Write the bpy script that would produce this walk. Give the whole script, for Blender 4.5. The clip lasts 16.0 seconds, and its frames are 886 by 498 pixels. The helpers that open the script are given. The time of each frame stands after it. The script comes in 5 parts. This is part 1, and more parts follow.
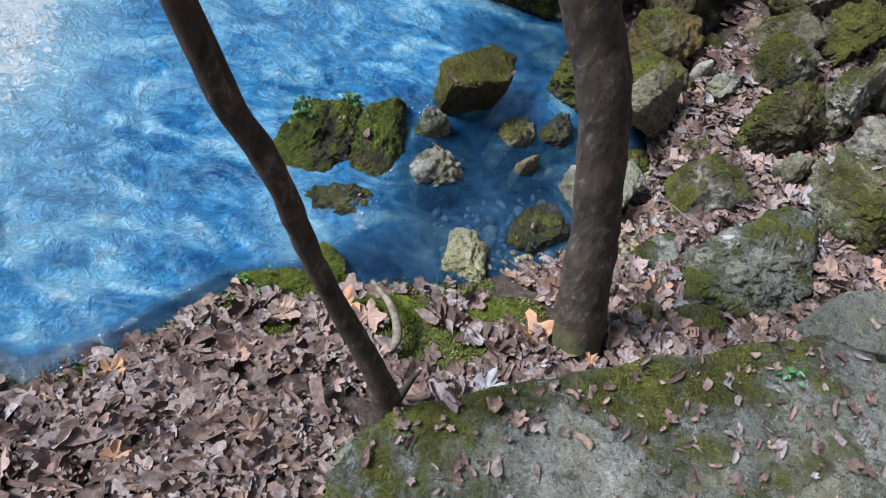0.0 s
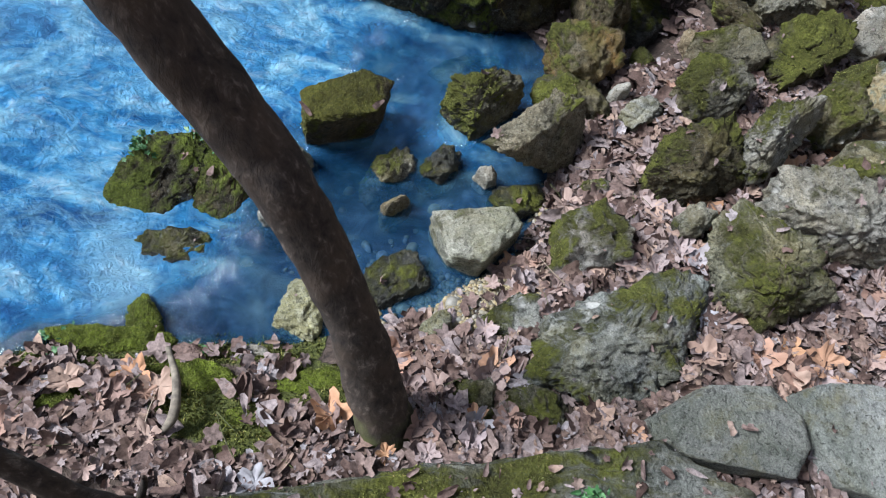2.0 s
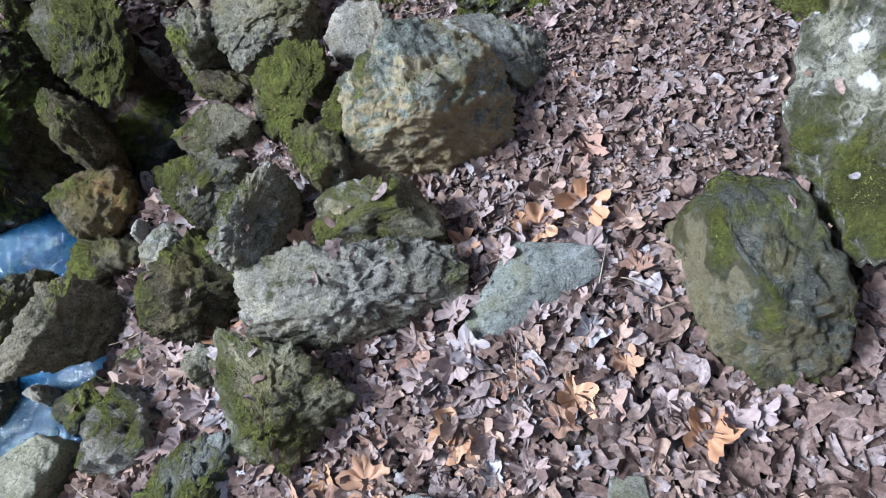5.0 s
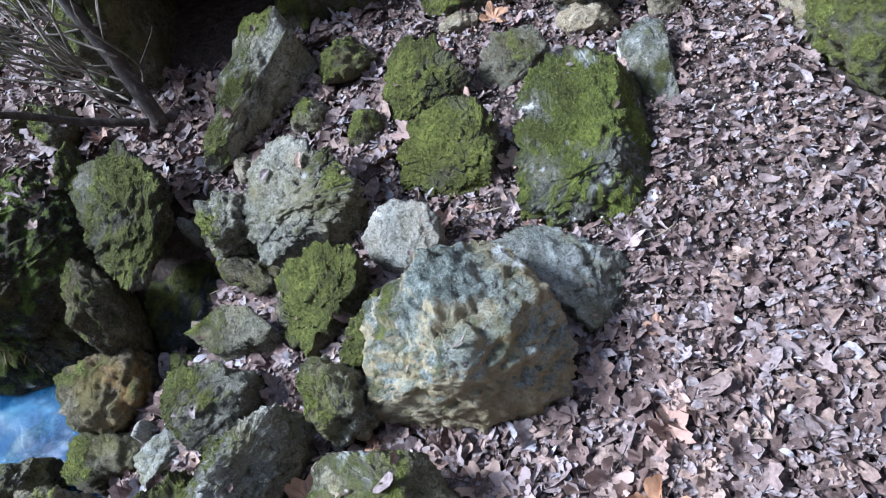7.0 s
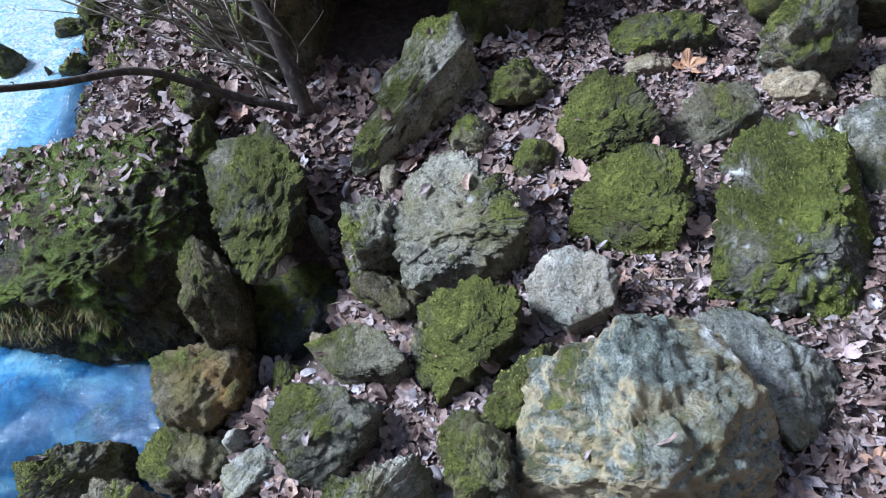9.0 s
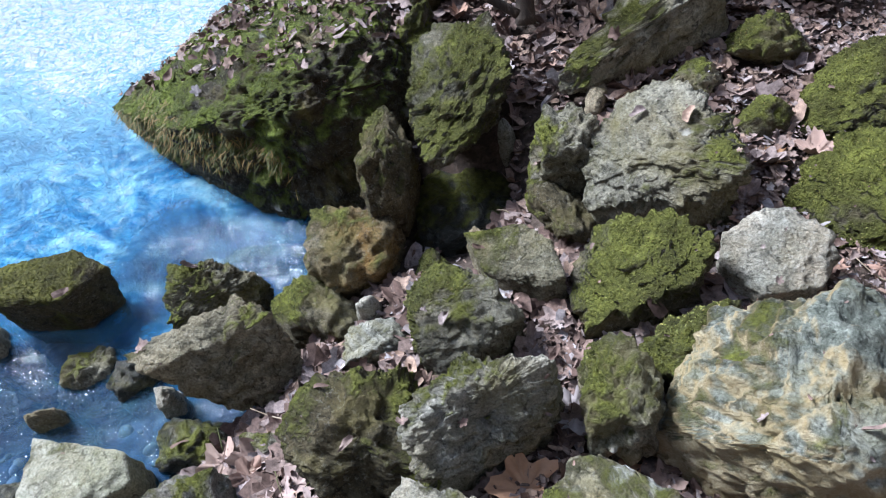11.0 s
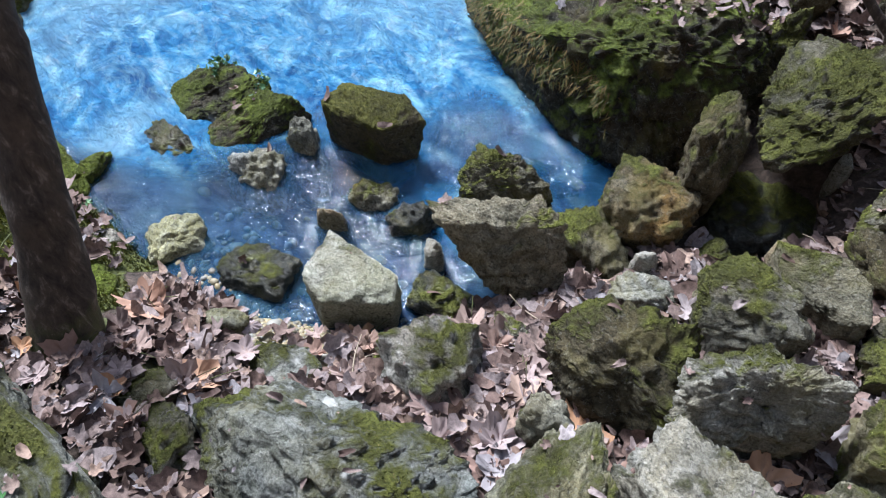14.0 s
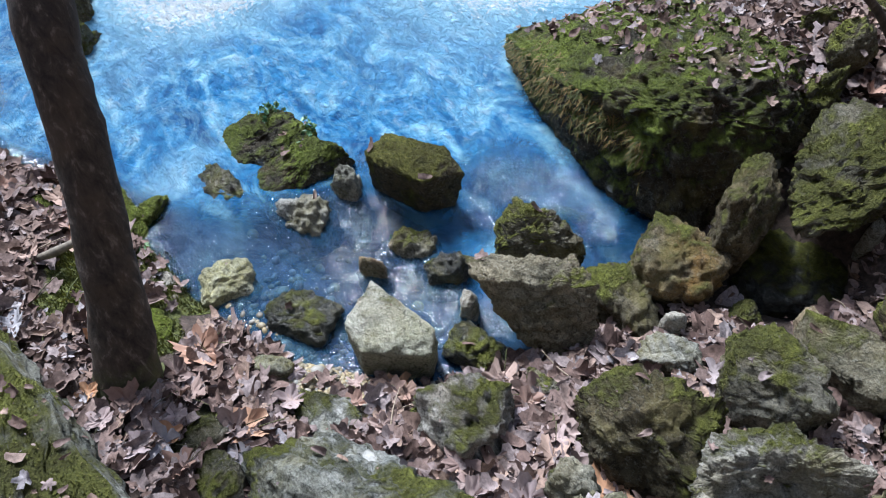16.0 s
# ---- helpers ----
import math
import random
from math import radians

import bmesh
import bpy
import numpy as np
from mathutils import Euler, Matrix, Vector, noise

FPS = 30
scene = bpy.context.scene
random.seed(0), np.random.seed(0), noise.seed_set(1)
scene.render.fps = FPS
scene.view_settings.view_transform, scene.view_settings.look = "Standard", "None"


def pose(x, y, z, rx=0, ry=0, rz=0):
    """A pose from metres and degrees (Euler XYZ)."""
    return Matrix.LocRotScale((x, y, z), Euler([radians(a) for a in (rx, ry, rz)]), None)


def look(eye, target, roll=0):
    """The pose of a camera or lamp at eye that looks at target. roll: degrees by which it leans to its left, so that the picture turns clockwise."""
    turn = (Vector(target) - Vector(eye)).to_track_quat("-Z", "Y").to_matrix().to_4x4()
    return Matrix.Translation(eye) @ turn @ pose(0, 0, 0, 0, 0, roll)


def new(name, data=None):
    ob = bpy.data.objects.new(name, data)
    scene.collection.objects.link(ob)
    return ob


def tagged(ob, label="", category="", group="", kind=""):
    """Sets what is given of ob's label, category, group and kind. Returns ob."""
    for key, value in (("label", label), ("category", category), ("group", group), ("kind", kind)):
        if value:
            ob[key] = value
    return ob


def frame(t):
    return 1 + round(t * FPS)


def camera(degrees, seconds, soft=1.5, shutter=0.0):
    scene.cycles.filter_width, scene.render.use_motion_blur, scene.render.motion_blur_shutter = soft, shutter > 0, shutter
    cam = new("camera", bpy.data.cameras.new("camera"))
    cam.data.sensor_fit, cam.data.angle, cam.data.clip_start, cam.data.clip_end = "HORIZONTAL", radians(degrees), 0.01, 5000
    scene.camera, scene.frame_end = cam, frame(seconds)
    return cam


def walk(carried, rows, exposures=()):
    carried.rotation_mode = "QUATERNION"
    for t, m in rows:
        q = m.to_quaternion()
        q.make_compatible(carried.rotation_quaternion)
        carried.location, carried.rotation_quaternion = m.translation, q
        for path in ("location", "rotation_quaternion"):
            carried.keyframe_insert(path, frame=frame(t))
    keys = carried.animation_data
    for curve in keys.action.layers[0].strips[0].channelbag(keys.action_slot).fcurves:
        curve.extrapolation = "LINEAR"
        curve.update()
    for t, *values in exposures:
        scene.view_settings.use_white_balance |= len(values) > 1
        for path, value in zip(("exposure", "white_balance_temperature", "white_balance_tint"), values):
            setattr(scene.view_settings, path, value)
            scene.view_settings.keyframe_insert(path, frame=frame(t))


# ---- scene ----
cam = camera(68.12, 16.0, soft=1.1)
ROWS = [
    (0.0, -0.0063, -0.1356, 1.9545, 29.322, -13.483, 1.526),
    (0.5, 0.2334, 0.0146, 1.9767, 28.21, -11.938, 2.698),
    (1.0, 0.4305, 0.0647, 1.9654, 27.7, -11.026, 3.871),
    (1.5, 0.5589, 0.1399, 2.0205, 26.35, -10.145, 4.81),
    (2.0, 0.7553, 0.3132, 2.0761, 24.39, -8.245, 6.602),
    (2.5, 1.018, 0.4275, 2.1278, 23.925, -4.799, 7.729),
    (3.0, 1.3307, 0.4688, 2.1135, 24.66, -1.45, 4.004),
    (3.5, 1.7136, 0.533, 2.0338, 25.687, 1.754, -0.653),
    (4.0, 2.1044, 0.5874, 1.9531, 25.626, 4.879, -6.543),
    (4.5, 2.2576, 0.6448, 1.9653, 24.759, 6.028, -12.54),
    (5.0, 2.4616, 0.7047, 1.9519, 24.872, 8.161, -16.223),
    (7.5, 2.7177, 1.326, 1.8139, 34.119, 13.028, -5.154),
    (8.0, 2.6034, 1.3766, 1.8136, 35.048, 11.878, -2.801),
    (8.5, 2.497, 1.4048, 1.7474, 36.564, 10.862, 0.524),
    (9.0, 2.3872, 1.3843, 1.7434, 37.504, 9.667, 3.985),
    (11.5, 2.2509, 1.1976, 1.5175, 40.007, 6.273, 30.97),
    (12.0, 2.1931, 1.1195, 1.5047, 39.848, 4.32, 36.463),
    (12.5, 2.1466, 1.0557, 1.5263, 39.105, 2.549, 41.185),
    (13.0, 2.108, 0.9891, 1.5629, 38.11, 1.307, 46.631),
    (13.5, 2.0809, 0.9326, 1.5836, 37.816, 0.391, 50.484),
    (14.0, 2.059, 0.8942, 1.6146, 38.052, -0.111, 53.503),
    (14.5, 2.0522, 0.9107, 1.655, 38.0, 0.337, 54.296),
    (15.0, 2.0281, 0.9135, 1.6974, 37.973, 0.59, 55.024),
    (15.5, 2.0179, 0.9147, 1.7323, 38.15, 0.985, 55.619),
    (16.0, 2.0084, 0.9222, 1.7703, 38.575, 1.513, 56.25),
]
walk(cam, [(t, pose(x, y, z, rx, ry, rz)) for t, x, y, z, rx, ry, rz in ROWS], [(0.0, 0.34, 5800, 10), (2.5, 0.50, 5800, 10), (4.0, 0.52, 5500, 10), (5.0, 0.76, 5350, 10), (7.5, 1.10, 4980, 10), (9.0, 0.96, 5050, 10), (12.0, 1.08, 5700, 11), (16.0, 0.74, 5650, 11)])

# ---- light ----
world = bpy.data.worlds.new("sky")
scene.world = world
world.use_nodes = True
wn = world.node_tree.nodes
sky = wn.new("ShaderNodeTexSky")
sky.sky_type, sky.sun_disc = "NISHITA", False
sky.sun_elevation, sky.sun_rotation = radians(44), radians(-82)
sky.air_density, sky.dust_density = 1.2, 2.0
wn["Background"].inputs["Strength"].default_value = 0.072
coord = wn.new("ShaderNodeTexCoord")
cloud = wn.new("ShaderNodeTexNoise")
cloud.inputs["Scale"].default_value, cloud.inputs["Detail"].default_value = 3.2, 6.0
edge = wn.new("ShaderNodeValToRGB")
edge.color_ramp.elements[0].position, edge.color_ramp.elements[1].position = 0.45, 0.62
cover = wn.new("ShaderNodeMix")
cover.data_type = "RGBA"
cover.inputs[7].default_value = (5.5, 5.8, 6.4, 1)
wl = world.node_tree.links
wl.new(coord.outputs["Generated"], cloud.inputs["Vector"])
wl.new(cloud.outputs[0], edge.inputs[0])
wl.new(edge.outputs[0], cover.inputs[0])
wl.new(sky.outputs[0], cover.inputs[6])
wl.new(cover.outputs[2], wn["Background"].inputs[0])
sun_data = bpy.data.lights.new("sun", "SUN")
sun_data.energy, sun_data.angle, sun_data.color = 5.0, radians(18), (1.0, 0.97, 0.93)
sun = new("sun", sun_data)
sun.matrix_world = look((0, 0, 8), (5.65, -0.79, 8 - 5.5))


# ---- materials ----
def material(name):
    m = bpy.data.materials.new(name)
    m.use_nodes = True
    nt = m.node_tree
    return m, nt, nt.nodes["Principled BSDF"]


def node(nt, kind, **values):
    n = nt.nodes.new(kind)
    for key, value in values.items():
        n.inputs[key].default_value = value
    return n


def noise_tex(nt, coord, scale, detail=6.0, rough=0.6, warp=0.0):
    n = node(nt, "ShaderNodeTexNoise", Scale=scale, Detail=detail, Roughness=rough, Distortion=warp)
    nt.links.new(coord, n.inputs["Vector"])
    return n.outputs[0]


def ramp(nt, fac, stops):
    n = nt.nodes.new("ShaderNodeValToRGB")
    while len(n.color_ramp.elements) < len(stops):
        n.color_ramp.elements.new(0.5)
    for e, (p, c) in zip(n.color_ramp.elements, stops):
        e.position, e.color = p, (*c, 1) if len(c) == 3 else c
    nt.links.new(fac, n.inputs[0])
    return n.outputs[0]


def mix(nt, fac, a, b, mode="MIX"):
    n = nt.nodes.new("ShaderNodeMix")
    n.data_type, n.blend_type = "RGBA", mode
    for value, slot in ((fac, 0), (a, 6), (b, 7)):
        if isinstance(value, (int, float)):
            n.inputs[slot].default_value = value
        elif isinstance(value, tuple):
            n.inputs[slot].default_value = (*value, 1)
        else:
            nt.links.new(value, n.inputs[slot])
    return n.outputs[2]


def maths(nt, op, a, b=0.0, clamp=False):
    n = nt.nodes.new("ShaderNodeMath")
    n.operation, n.use_clamp = op, clamp
    for slot, value in enumerate((a, b)):
        if isinstance(value, (int, float)):
            n.inputs[slot].default_value = value
        else:
            nt.links.new(value, n.inputs[slot])
    return n.outputs[0]


def bump(nt, height, strength, distance, normal=None):
    n = node(nt, "ShaderNodeBump", Strength=strength, Distance=distance)
    nt.links.new(height, n.inputs["Height"])
    if normal is not None:
        nt.links.new(normal, n.inputs["Normal"])
    return n.outputs[0]


def world_coord(nt):
    return nt.nodes.new("ShaderNodeNewGeometry").outputs["Position"]


def rock_material(name, dark, light, stain, moss, spots=0.0, lift=1.0, wet=0.0, stain_amount=0.5, moss_colour=(0.15, 0.155, 0.036), film_amount=0.95, side_stain=0.0):
    """Weathered limestone: mottled grey, darkened pits, ridges shaded in the colour, stains, pale lichen spots, and
    moss (0 to 1) where it faces the sky.
    """
    m, nt, b = material(name)
    dark, light, stain = (tuple(min(0.86, k * c) for c in col) for k, col in ((1.25 * lift, dark), (1.5 * lift, light), (1.3 * lift, stain)))
    geo = nt.nodes.new("ShaderNodeNewGeometry")
    p = geo.outputs["Position"]
    big = noise_tex(nt, p, 5.0, 5, 0.6, 0.6)
    fine = noise_tex(nt, p, 38.0, 8, 0.7, 0.3)
    grain = noise_tex(nt, p, 190.0, 4, 0.7)
    colour = mix(nt, ramp(nt, fine, [(0.3, (0, 0, 0)), (0.7, (1, 1, 1))]), dark, light)
    colour = mix(nt, maths(nt, "MULTIPLY", ramp(nt, big, [(0.42, (0, 0, 0)), (0.62, (1, 1, 1))]), stain_amount), colour, stain)
    # Pits are darker spots in the colour; this noise adds no relief.
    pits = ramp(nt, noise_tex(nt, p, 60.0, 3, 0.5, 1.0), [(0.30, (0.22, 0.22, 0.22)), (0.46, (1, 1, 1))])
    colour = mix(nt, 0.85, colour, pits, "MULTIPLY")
    weather = ramp(nt, noise_tex(nt, p, 2.6, 7, 0.68, 0.8), [(0.36, (0.42, 0.44, 0.40)), (0.60, (1.12, 1.1, 1.06))])
    colour = mix(nt, 0.85, colour, weather, "MULTIPLY")
    grains = ramp(nt, grain, [(0.28, (0.42, 0.42, 0.42)), (0.72, (1.4, 1.4, 1.4))])
    colour = mix(nt, 0.9, colour, grains, "MULTIPLY")
    flecks = ramp(nt, noise_tex(nt, p, 95.0, 3, 0.6, 0.8), [(0.56, (0, 0, 0)), (0.66, (1, 1, 1))])
    colour = mix(nt, maths(nt, "MULTIPLY", flecks, 0.45), colour, mix(nt, 0.55, light, (0.5, 0.5, 0.46)))
    info = nt.nodes.new("ShaderNodeObjectInfo")
    colour = mix(nt, 1.0, colour, ramp(nt, info.outputs["Random"], [(0.0, (0.72, 0.73, 0.72)), (0.35, (1.0, 0.97, 0.9)), (0.7, (0.84, 0.88, 0.88)), (1.0, (1.14, 1.12, 1.06))]), "MULTIPLY")
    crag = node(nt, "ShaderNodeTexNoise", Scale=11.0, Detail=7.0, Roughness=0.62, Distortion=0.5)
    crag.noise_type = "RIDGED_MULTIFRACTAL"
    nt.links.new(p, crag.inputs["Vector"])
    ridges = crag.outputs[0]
    # Relief shading put into the colour: bump recesses darker, crests lighter.
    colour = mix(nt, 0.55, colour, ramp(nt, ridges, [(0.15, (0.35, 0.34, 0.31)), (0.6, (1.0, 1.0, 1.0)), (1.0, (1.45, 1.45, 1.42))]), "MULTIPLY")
    film = ramp(nt, noise_tex(nt, p, 3.7, 6, 0.7, 1.2), [(0.5, (0, 0, 0)), (0.66, (1, 1, 1))])
    colour = mix(nt, maths(nt, "MULTIPLY", film, film_amount), colour, mix(nt, 0.6, colour, (0.17, 0.15, 0.045)))
    if side_stain:
        face = nt.nodes.new("ShaderNodeSeparateXYZ")
        nt.links.new(geo.outputs["Normal"], face.inputs[0])
        steep = maths(nt, "SUBTRACT", maths(nt, "ADD", 0.98, maths(nt, "MULTIPLY", maths(nt, "SUBTRACT", big, 0.5), 1.6)), face.outputs[2])
        colour = mix(nt, maths(nt, "MULTIPLY", ramp(nt, steep, [(0.1, (0, 0, 0)), (0.5, (1, 1, 1))]), side_stain), colour, mix(nt, 0.45, stain, colour))
    if spots:
        v = node(nt, "ShaderNodeTexVoronoi", Scale=13.0)
        warp = nt.nodes.new("ShaderNodeVectorMath")
        warp.operation = "ADD"
        scaled = nt.nodes.new("ShaderNodeVectorMath")
        scaled.operation = "SCALE"
        scaled.inputs["Scale"].default_value = 0.06
        col = node(nt, "ShaderNodeTexNoise", Scale=30.0, Detail=3.0)
        nt.links.new(p, col.inputs["Vector"])
        nt.links.new(col.outputs["Color"], scaled.inputs[0])
        nt.links.new(p, warp.inputs[0])
        nt.links.new(scaled.outputs[0], warp.inputs[1])
        nt.links.new(warp.outputs[0], v.inputs["Vector"])
        near = ramp(nt, v.outputs["Distance"], [(0.28, (1, 1, 1)), (0.36, (0, 0, 0))])
        some = ramp(nt, noise_tex(nt, p, 6.0, 2), [(0.62 - 0.2 * spots, (0, 0, 0)), (0.7 - 0.2 * spots, (1, 1, 1))])
        colour = mix(nt, maths(nt, "MULTIPLY", near, some), colour, (0.62, 0.62, 0.58))
    height = maths(nt, "ADD", maths(nt, "MULTIPLY", fine, 0.7), maths(nt, "MULTIPLY", grain, 0.25))
    height = maths(nt, "ADD", height, maths(nt, "MULTIPLY", ridges, 0.8))
    if moss:
        at = nt.nodes.new("ShaderNodeAttribute")
        at.attribute_name = "moss"
        mask = maths(nt, "ADD", at.outputs["Fac"], maths(nt, "MULTIPLY", maths(nt, "SUBTRACT", noise_tex(nt, p, 21.0, 8, 0.75, 0.6), 0.5), 1.25))
        mask = ramp(nt, mask, [(0.36, (0, 0, 0)), (0.78, (1, 1, 1))])
        mossy = noise_tex(nt, p, 75.0, 5, 0.75)
        tone = ramp(nt, noise_tex(nt, p, 4.0, 4), [(0.35, tuple(0.7 * c for c in moss_colour)), (0.65, (moss_colour[0] * 1.65, moss_colour[1] * 1.75, moss_colour[2] * 1.5))])
        tone = mix(nt, 0.85, tone, ramp(nt, mossy, [(0.3, (0.3, 0.3, 0.3)), (0.72, (1.5, 1.5, 1.4))]), "MULTIPLY")
        tone = mix(nt, 0.7, tone, ramp(nt, noise_tex(nt, p, 17.0, 4, 0.6), [(0.35, (0.4, 0.38, 0.35)), (0.62, (1.2, 1.2, 1.2))]), "MULTIPLY")
        colour = mix(nt, mask, colour, tone)
        height = maths(nt, "ADD", height, maths(nt, "MULTIPLY", mask, maths(nt, "MULTIPLY", mossy, 2.2)))
    nt.links.new(colour, b.inputs["Base Color"])
    b.inputs["Roughness"].default_value = 0.88 - 0.6 * wet
    b.inputs["Specular IOR Level"].default_value = 0.3 + 0.2 * wet
    nt.links.new(bump(nt, height, 1.0, 0.028), b.inputs["Normal"])
    return m


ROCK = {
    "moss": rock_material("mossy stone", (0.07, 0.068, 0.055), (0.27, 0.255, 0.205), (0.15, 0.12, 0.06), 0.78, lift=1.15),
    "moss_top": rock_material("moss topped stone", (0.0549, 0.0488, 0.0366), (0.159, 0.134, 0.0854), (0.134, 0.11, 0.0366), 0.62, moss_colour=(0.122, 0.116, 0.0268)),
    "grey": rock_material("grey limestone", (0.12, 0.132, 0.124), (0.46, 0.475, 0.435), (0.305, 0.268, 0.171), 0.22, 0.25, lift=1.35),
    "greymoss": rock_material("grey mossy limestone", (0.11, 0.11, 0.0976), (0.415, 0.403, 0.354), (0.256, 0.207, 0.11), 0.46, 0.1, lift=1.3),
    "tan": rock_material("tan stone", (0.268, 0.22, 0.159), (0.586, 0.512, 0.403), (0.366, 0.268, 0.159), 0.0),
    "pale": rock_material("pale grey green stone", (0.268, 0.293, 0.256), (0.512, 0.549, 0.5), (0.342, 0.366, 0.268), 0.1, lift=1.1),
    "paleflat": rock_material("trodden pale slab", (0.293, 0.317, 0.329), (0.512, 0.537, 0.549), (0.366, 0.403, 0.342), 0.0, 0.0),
    # Wet stone by the water; its dark colour also stands for shade in hollows.
    "dark": rock_material("wet dark stone, also shade fill", (0.022, 0.0244, 0.0244), (0.0976, 0.104, 0.0976), (0.0366, 0.0427, 0.0244), 0.2, 0.0, wet=0.8),
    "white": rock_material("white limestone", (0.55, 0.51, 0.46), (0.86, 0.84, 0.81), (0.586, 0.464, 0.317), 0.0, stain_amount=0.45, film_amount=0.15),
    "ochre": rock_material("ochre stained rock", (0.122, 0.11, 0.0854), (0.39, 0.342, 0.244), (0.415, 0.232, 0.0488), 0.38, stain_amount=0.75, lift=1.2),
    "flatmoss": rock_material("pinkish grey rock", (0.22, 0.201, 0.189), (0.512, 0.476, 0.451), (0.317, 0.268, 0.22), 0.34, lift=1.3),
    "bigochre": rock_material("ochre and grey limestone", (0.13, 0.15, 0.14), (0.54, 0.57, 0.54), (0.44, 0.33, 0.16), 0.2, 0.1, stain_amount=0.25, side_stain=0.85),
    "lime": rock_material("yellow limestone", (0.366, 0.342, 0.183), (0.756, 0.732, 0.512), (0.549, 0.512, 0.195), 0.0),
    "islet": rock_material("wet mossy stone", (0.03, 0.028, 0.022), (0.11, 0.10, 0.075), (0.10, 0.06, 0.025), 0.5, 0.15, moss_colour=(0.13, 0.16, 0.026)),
    # Stone colour is set this dark to carry the big boulder's shade.
    "bigmoss": rock_material("mossy boulder stone darkened for shade", (0.03, 0.028, 0.022), (0.11, 0.10, 0.075), (0.10, 0.06, 0.025), 0.5, 0.05, moss_colour=(0.13, 0.16, 0.026)),
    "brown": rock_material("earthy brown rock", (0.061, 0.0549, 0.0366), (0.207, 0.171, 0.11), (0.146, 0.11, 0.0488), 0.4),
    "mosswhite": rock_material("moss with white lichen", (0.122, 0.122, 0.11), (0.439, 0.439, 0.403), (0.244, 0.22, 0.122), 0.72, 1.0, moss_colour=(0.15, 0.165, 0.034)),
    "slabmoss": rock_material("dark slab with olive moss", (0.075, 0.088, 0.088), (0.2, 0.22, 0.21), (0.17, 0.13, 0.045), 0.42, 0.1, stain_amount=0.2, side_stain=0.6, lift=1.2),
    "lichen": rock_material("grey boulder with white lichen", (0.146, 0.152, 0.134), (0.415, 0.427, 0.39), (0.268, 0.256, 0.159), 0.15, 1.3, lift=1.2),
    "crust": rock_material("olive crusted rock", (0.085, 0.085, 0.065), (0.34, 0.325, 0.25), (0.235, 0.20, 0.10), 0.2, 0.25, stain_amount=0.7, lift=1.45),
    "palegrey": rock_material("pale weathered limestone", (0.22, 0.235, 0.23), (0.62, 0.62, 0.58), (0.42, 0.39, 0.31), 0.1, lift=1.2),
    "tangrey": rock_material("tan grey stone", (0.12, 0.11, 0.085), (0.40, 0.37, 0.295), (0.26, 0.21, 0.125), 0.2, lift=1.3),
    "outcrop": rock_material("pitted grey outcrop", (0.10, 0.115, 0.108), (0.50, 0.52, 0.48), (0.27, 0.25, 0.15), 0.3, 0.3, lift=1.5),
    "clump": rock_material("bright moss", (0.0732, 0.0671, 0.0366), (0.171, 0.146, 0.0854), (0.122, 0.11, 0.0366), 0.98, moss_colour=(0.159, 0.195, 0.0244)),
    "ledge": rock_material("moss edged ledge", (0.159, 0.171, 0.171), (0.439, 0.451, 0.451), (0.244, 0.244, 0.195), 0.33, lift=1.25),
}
LABEL = {
    "moss": "rounded boulder thickly covered in green moss among dead leaves",
    "moss_top": "dark square block with olive moss on top, in the stream",
    "grey": "rough pitted grey limestone rock lying in dead leaves",
    "greymoss": "grey limestone rock half covered with olive moss",
    "tan": "bare tan stone lying among brown dead leaves",
    "pale": "pale grey green block of stone with a pitted flat top",
    "paleflat": "flat trodden pale grey stone set in the leafy path",
    "dark": "wet dark rock with a shiny surface at the water's edge, and shade fill in a hollow",
    "white": "clean whitish limestone lying on dead leaves",
    "ochre": "angular rock stained ochre and orange with some moss",
    "flatmoss": "flat topped pinkish grey rock with mossy flanks",
    "bigochre": "large knobbly limestone boulder, grey above and ochre below",
    "lime": "smooth yellowish limestone on the bank",
    "brown": "earthy brown rock in the shade of larger boulders",
    "mosswhite": "green mossy boulder with white lichen patch beside the path",
    "slabmoss": "leaning dark stone slab with olive and orange moss on its edge",
    "lichen": "big grey boulder spotted with white lichen beside the path",
    "clump": "low clump of bright green moss on the stream bank",
    "ledge": "long grey rock ledge with moss along its edge",
}


# ---- the lie of the land ----
SHORE = np.array([(-60, -20), (-4, -0.6), (-1.6, 0.50), (-1.0, 0.52), (-0.74, 0.42), (-0.5, 0.56), (-0.25, 0.78), (0.5, 0.90), (0.92, 1.08), (1.18, 1.32), (1.28, 1.60),
                  (1.27, 2.02), (1.24, 2.26), (1.05, 2.45), (0.35, 2.6), (0.25, 3.0), (0.3, 3.5), (0.05, 4.2), (-0.6, 5.2), (-6, 14), (-40, 60)])


def shore_distance(x, y):
    """Metres to the water's edge: plus on land, minus in the stream."""
    p = np.stack([np.asarray(x, float), np.asarray(y, float)], -1)
    best = np.full(p.shape[:-1], 1e9)
    side = np.ones(p.shape[:-1])
    for a, b in zip(SHORE[:-1], SHORE[1:]):
        ab = b - a
        u = np.clip(((p - a) @ ab) / (ab @ ab), 0, 1)
        off = p - a - u[..., None] * ab
        far = np.hypot(off[..., 0], off[..., 1])
        left = ab[0] * (p[..., 1] - a[1]) - ab[1] * (p[..., 0] - a[0])
        closer = far < best - 1e-9
        side = np.where(closer, np.where(left > 0, -1.0, 1.0), side)
        best = np.minimum(best, far)
    return best * side


def smooth(v):
    v = np.clip(v, 0, 1)
    return v * v * (3 - 2 * v)


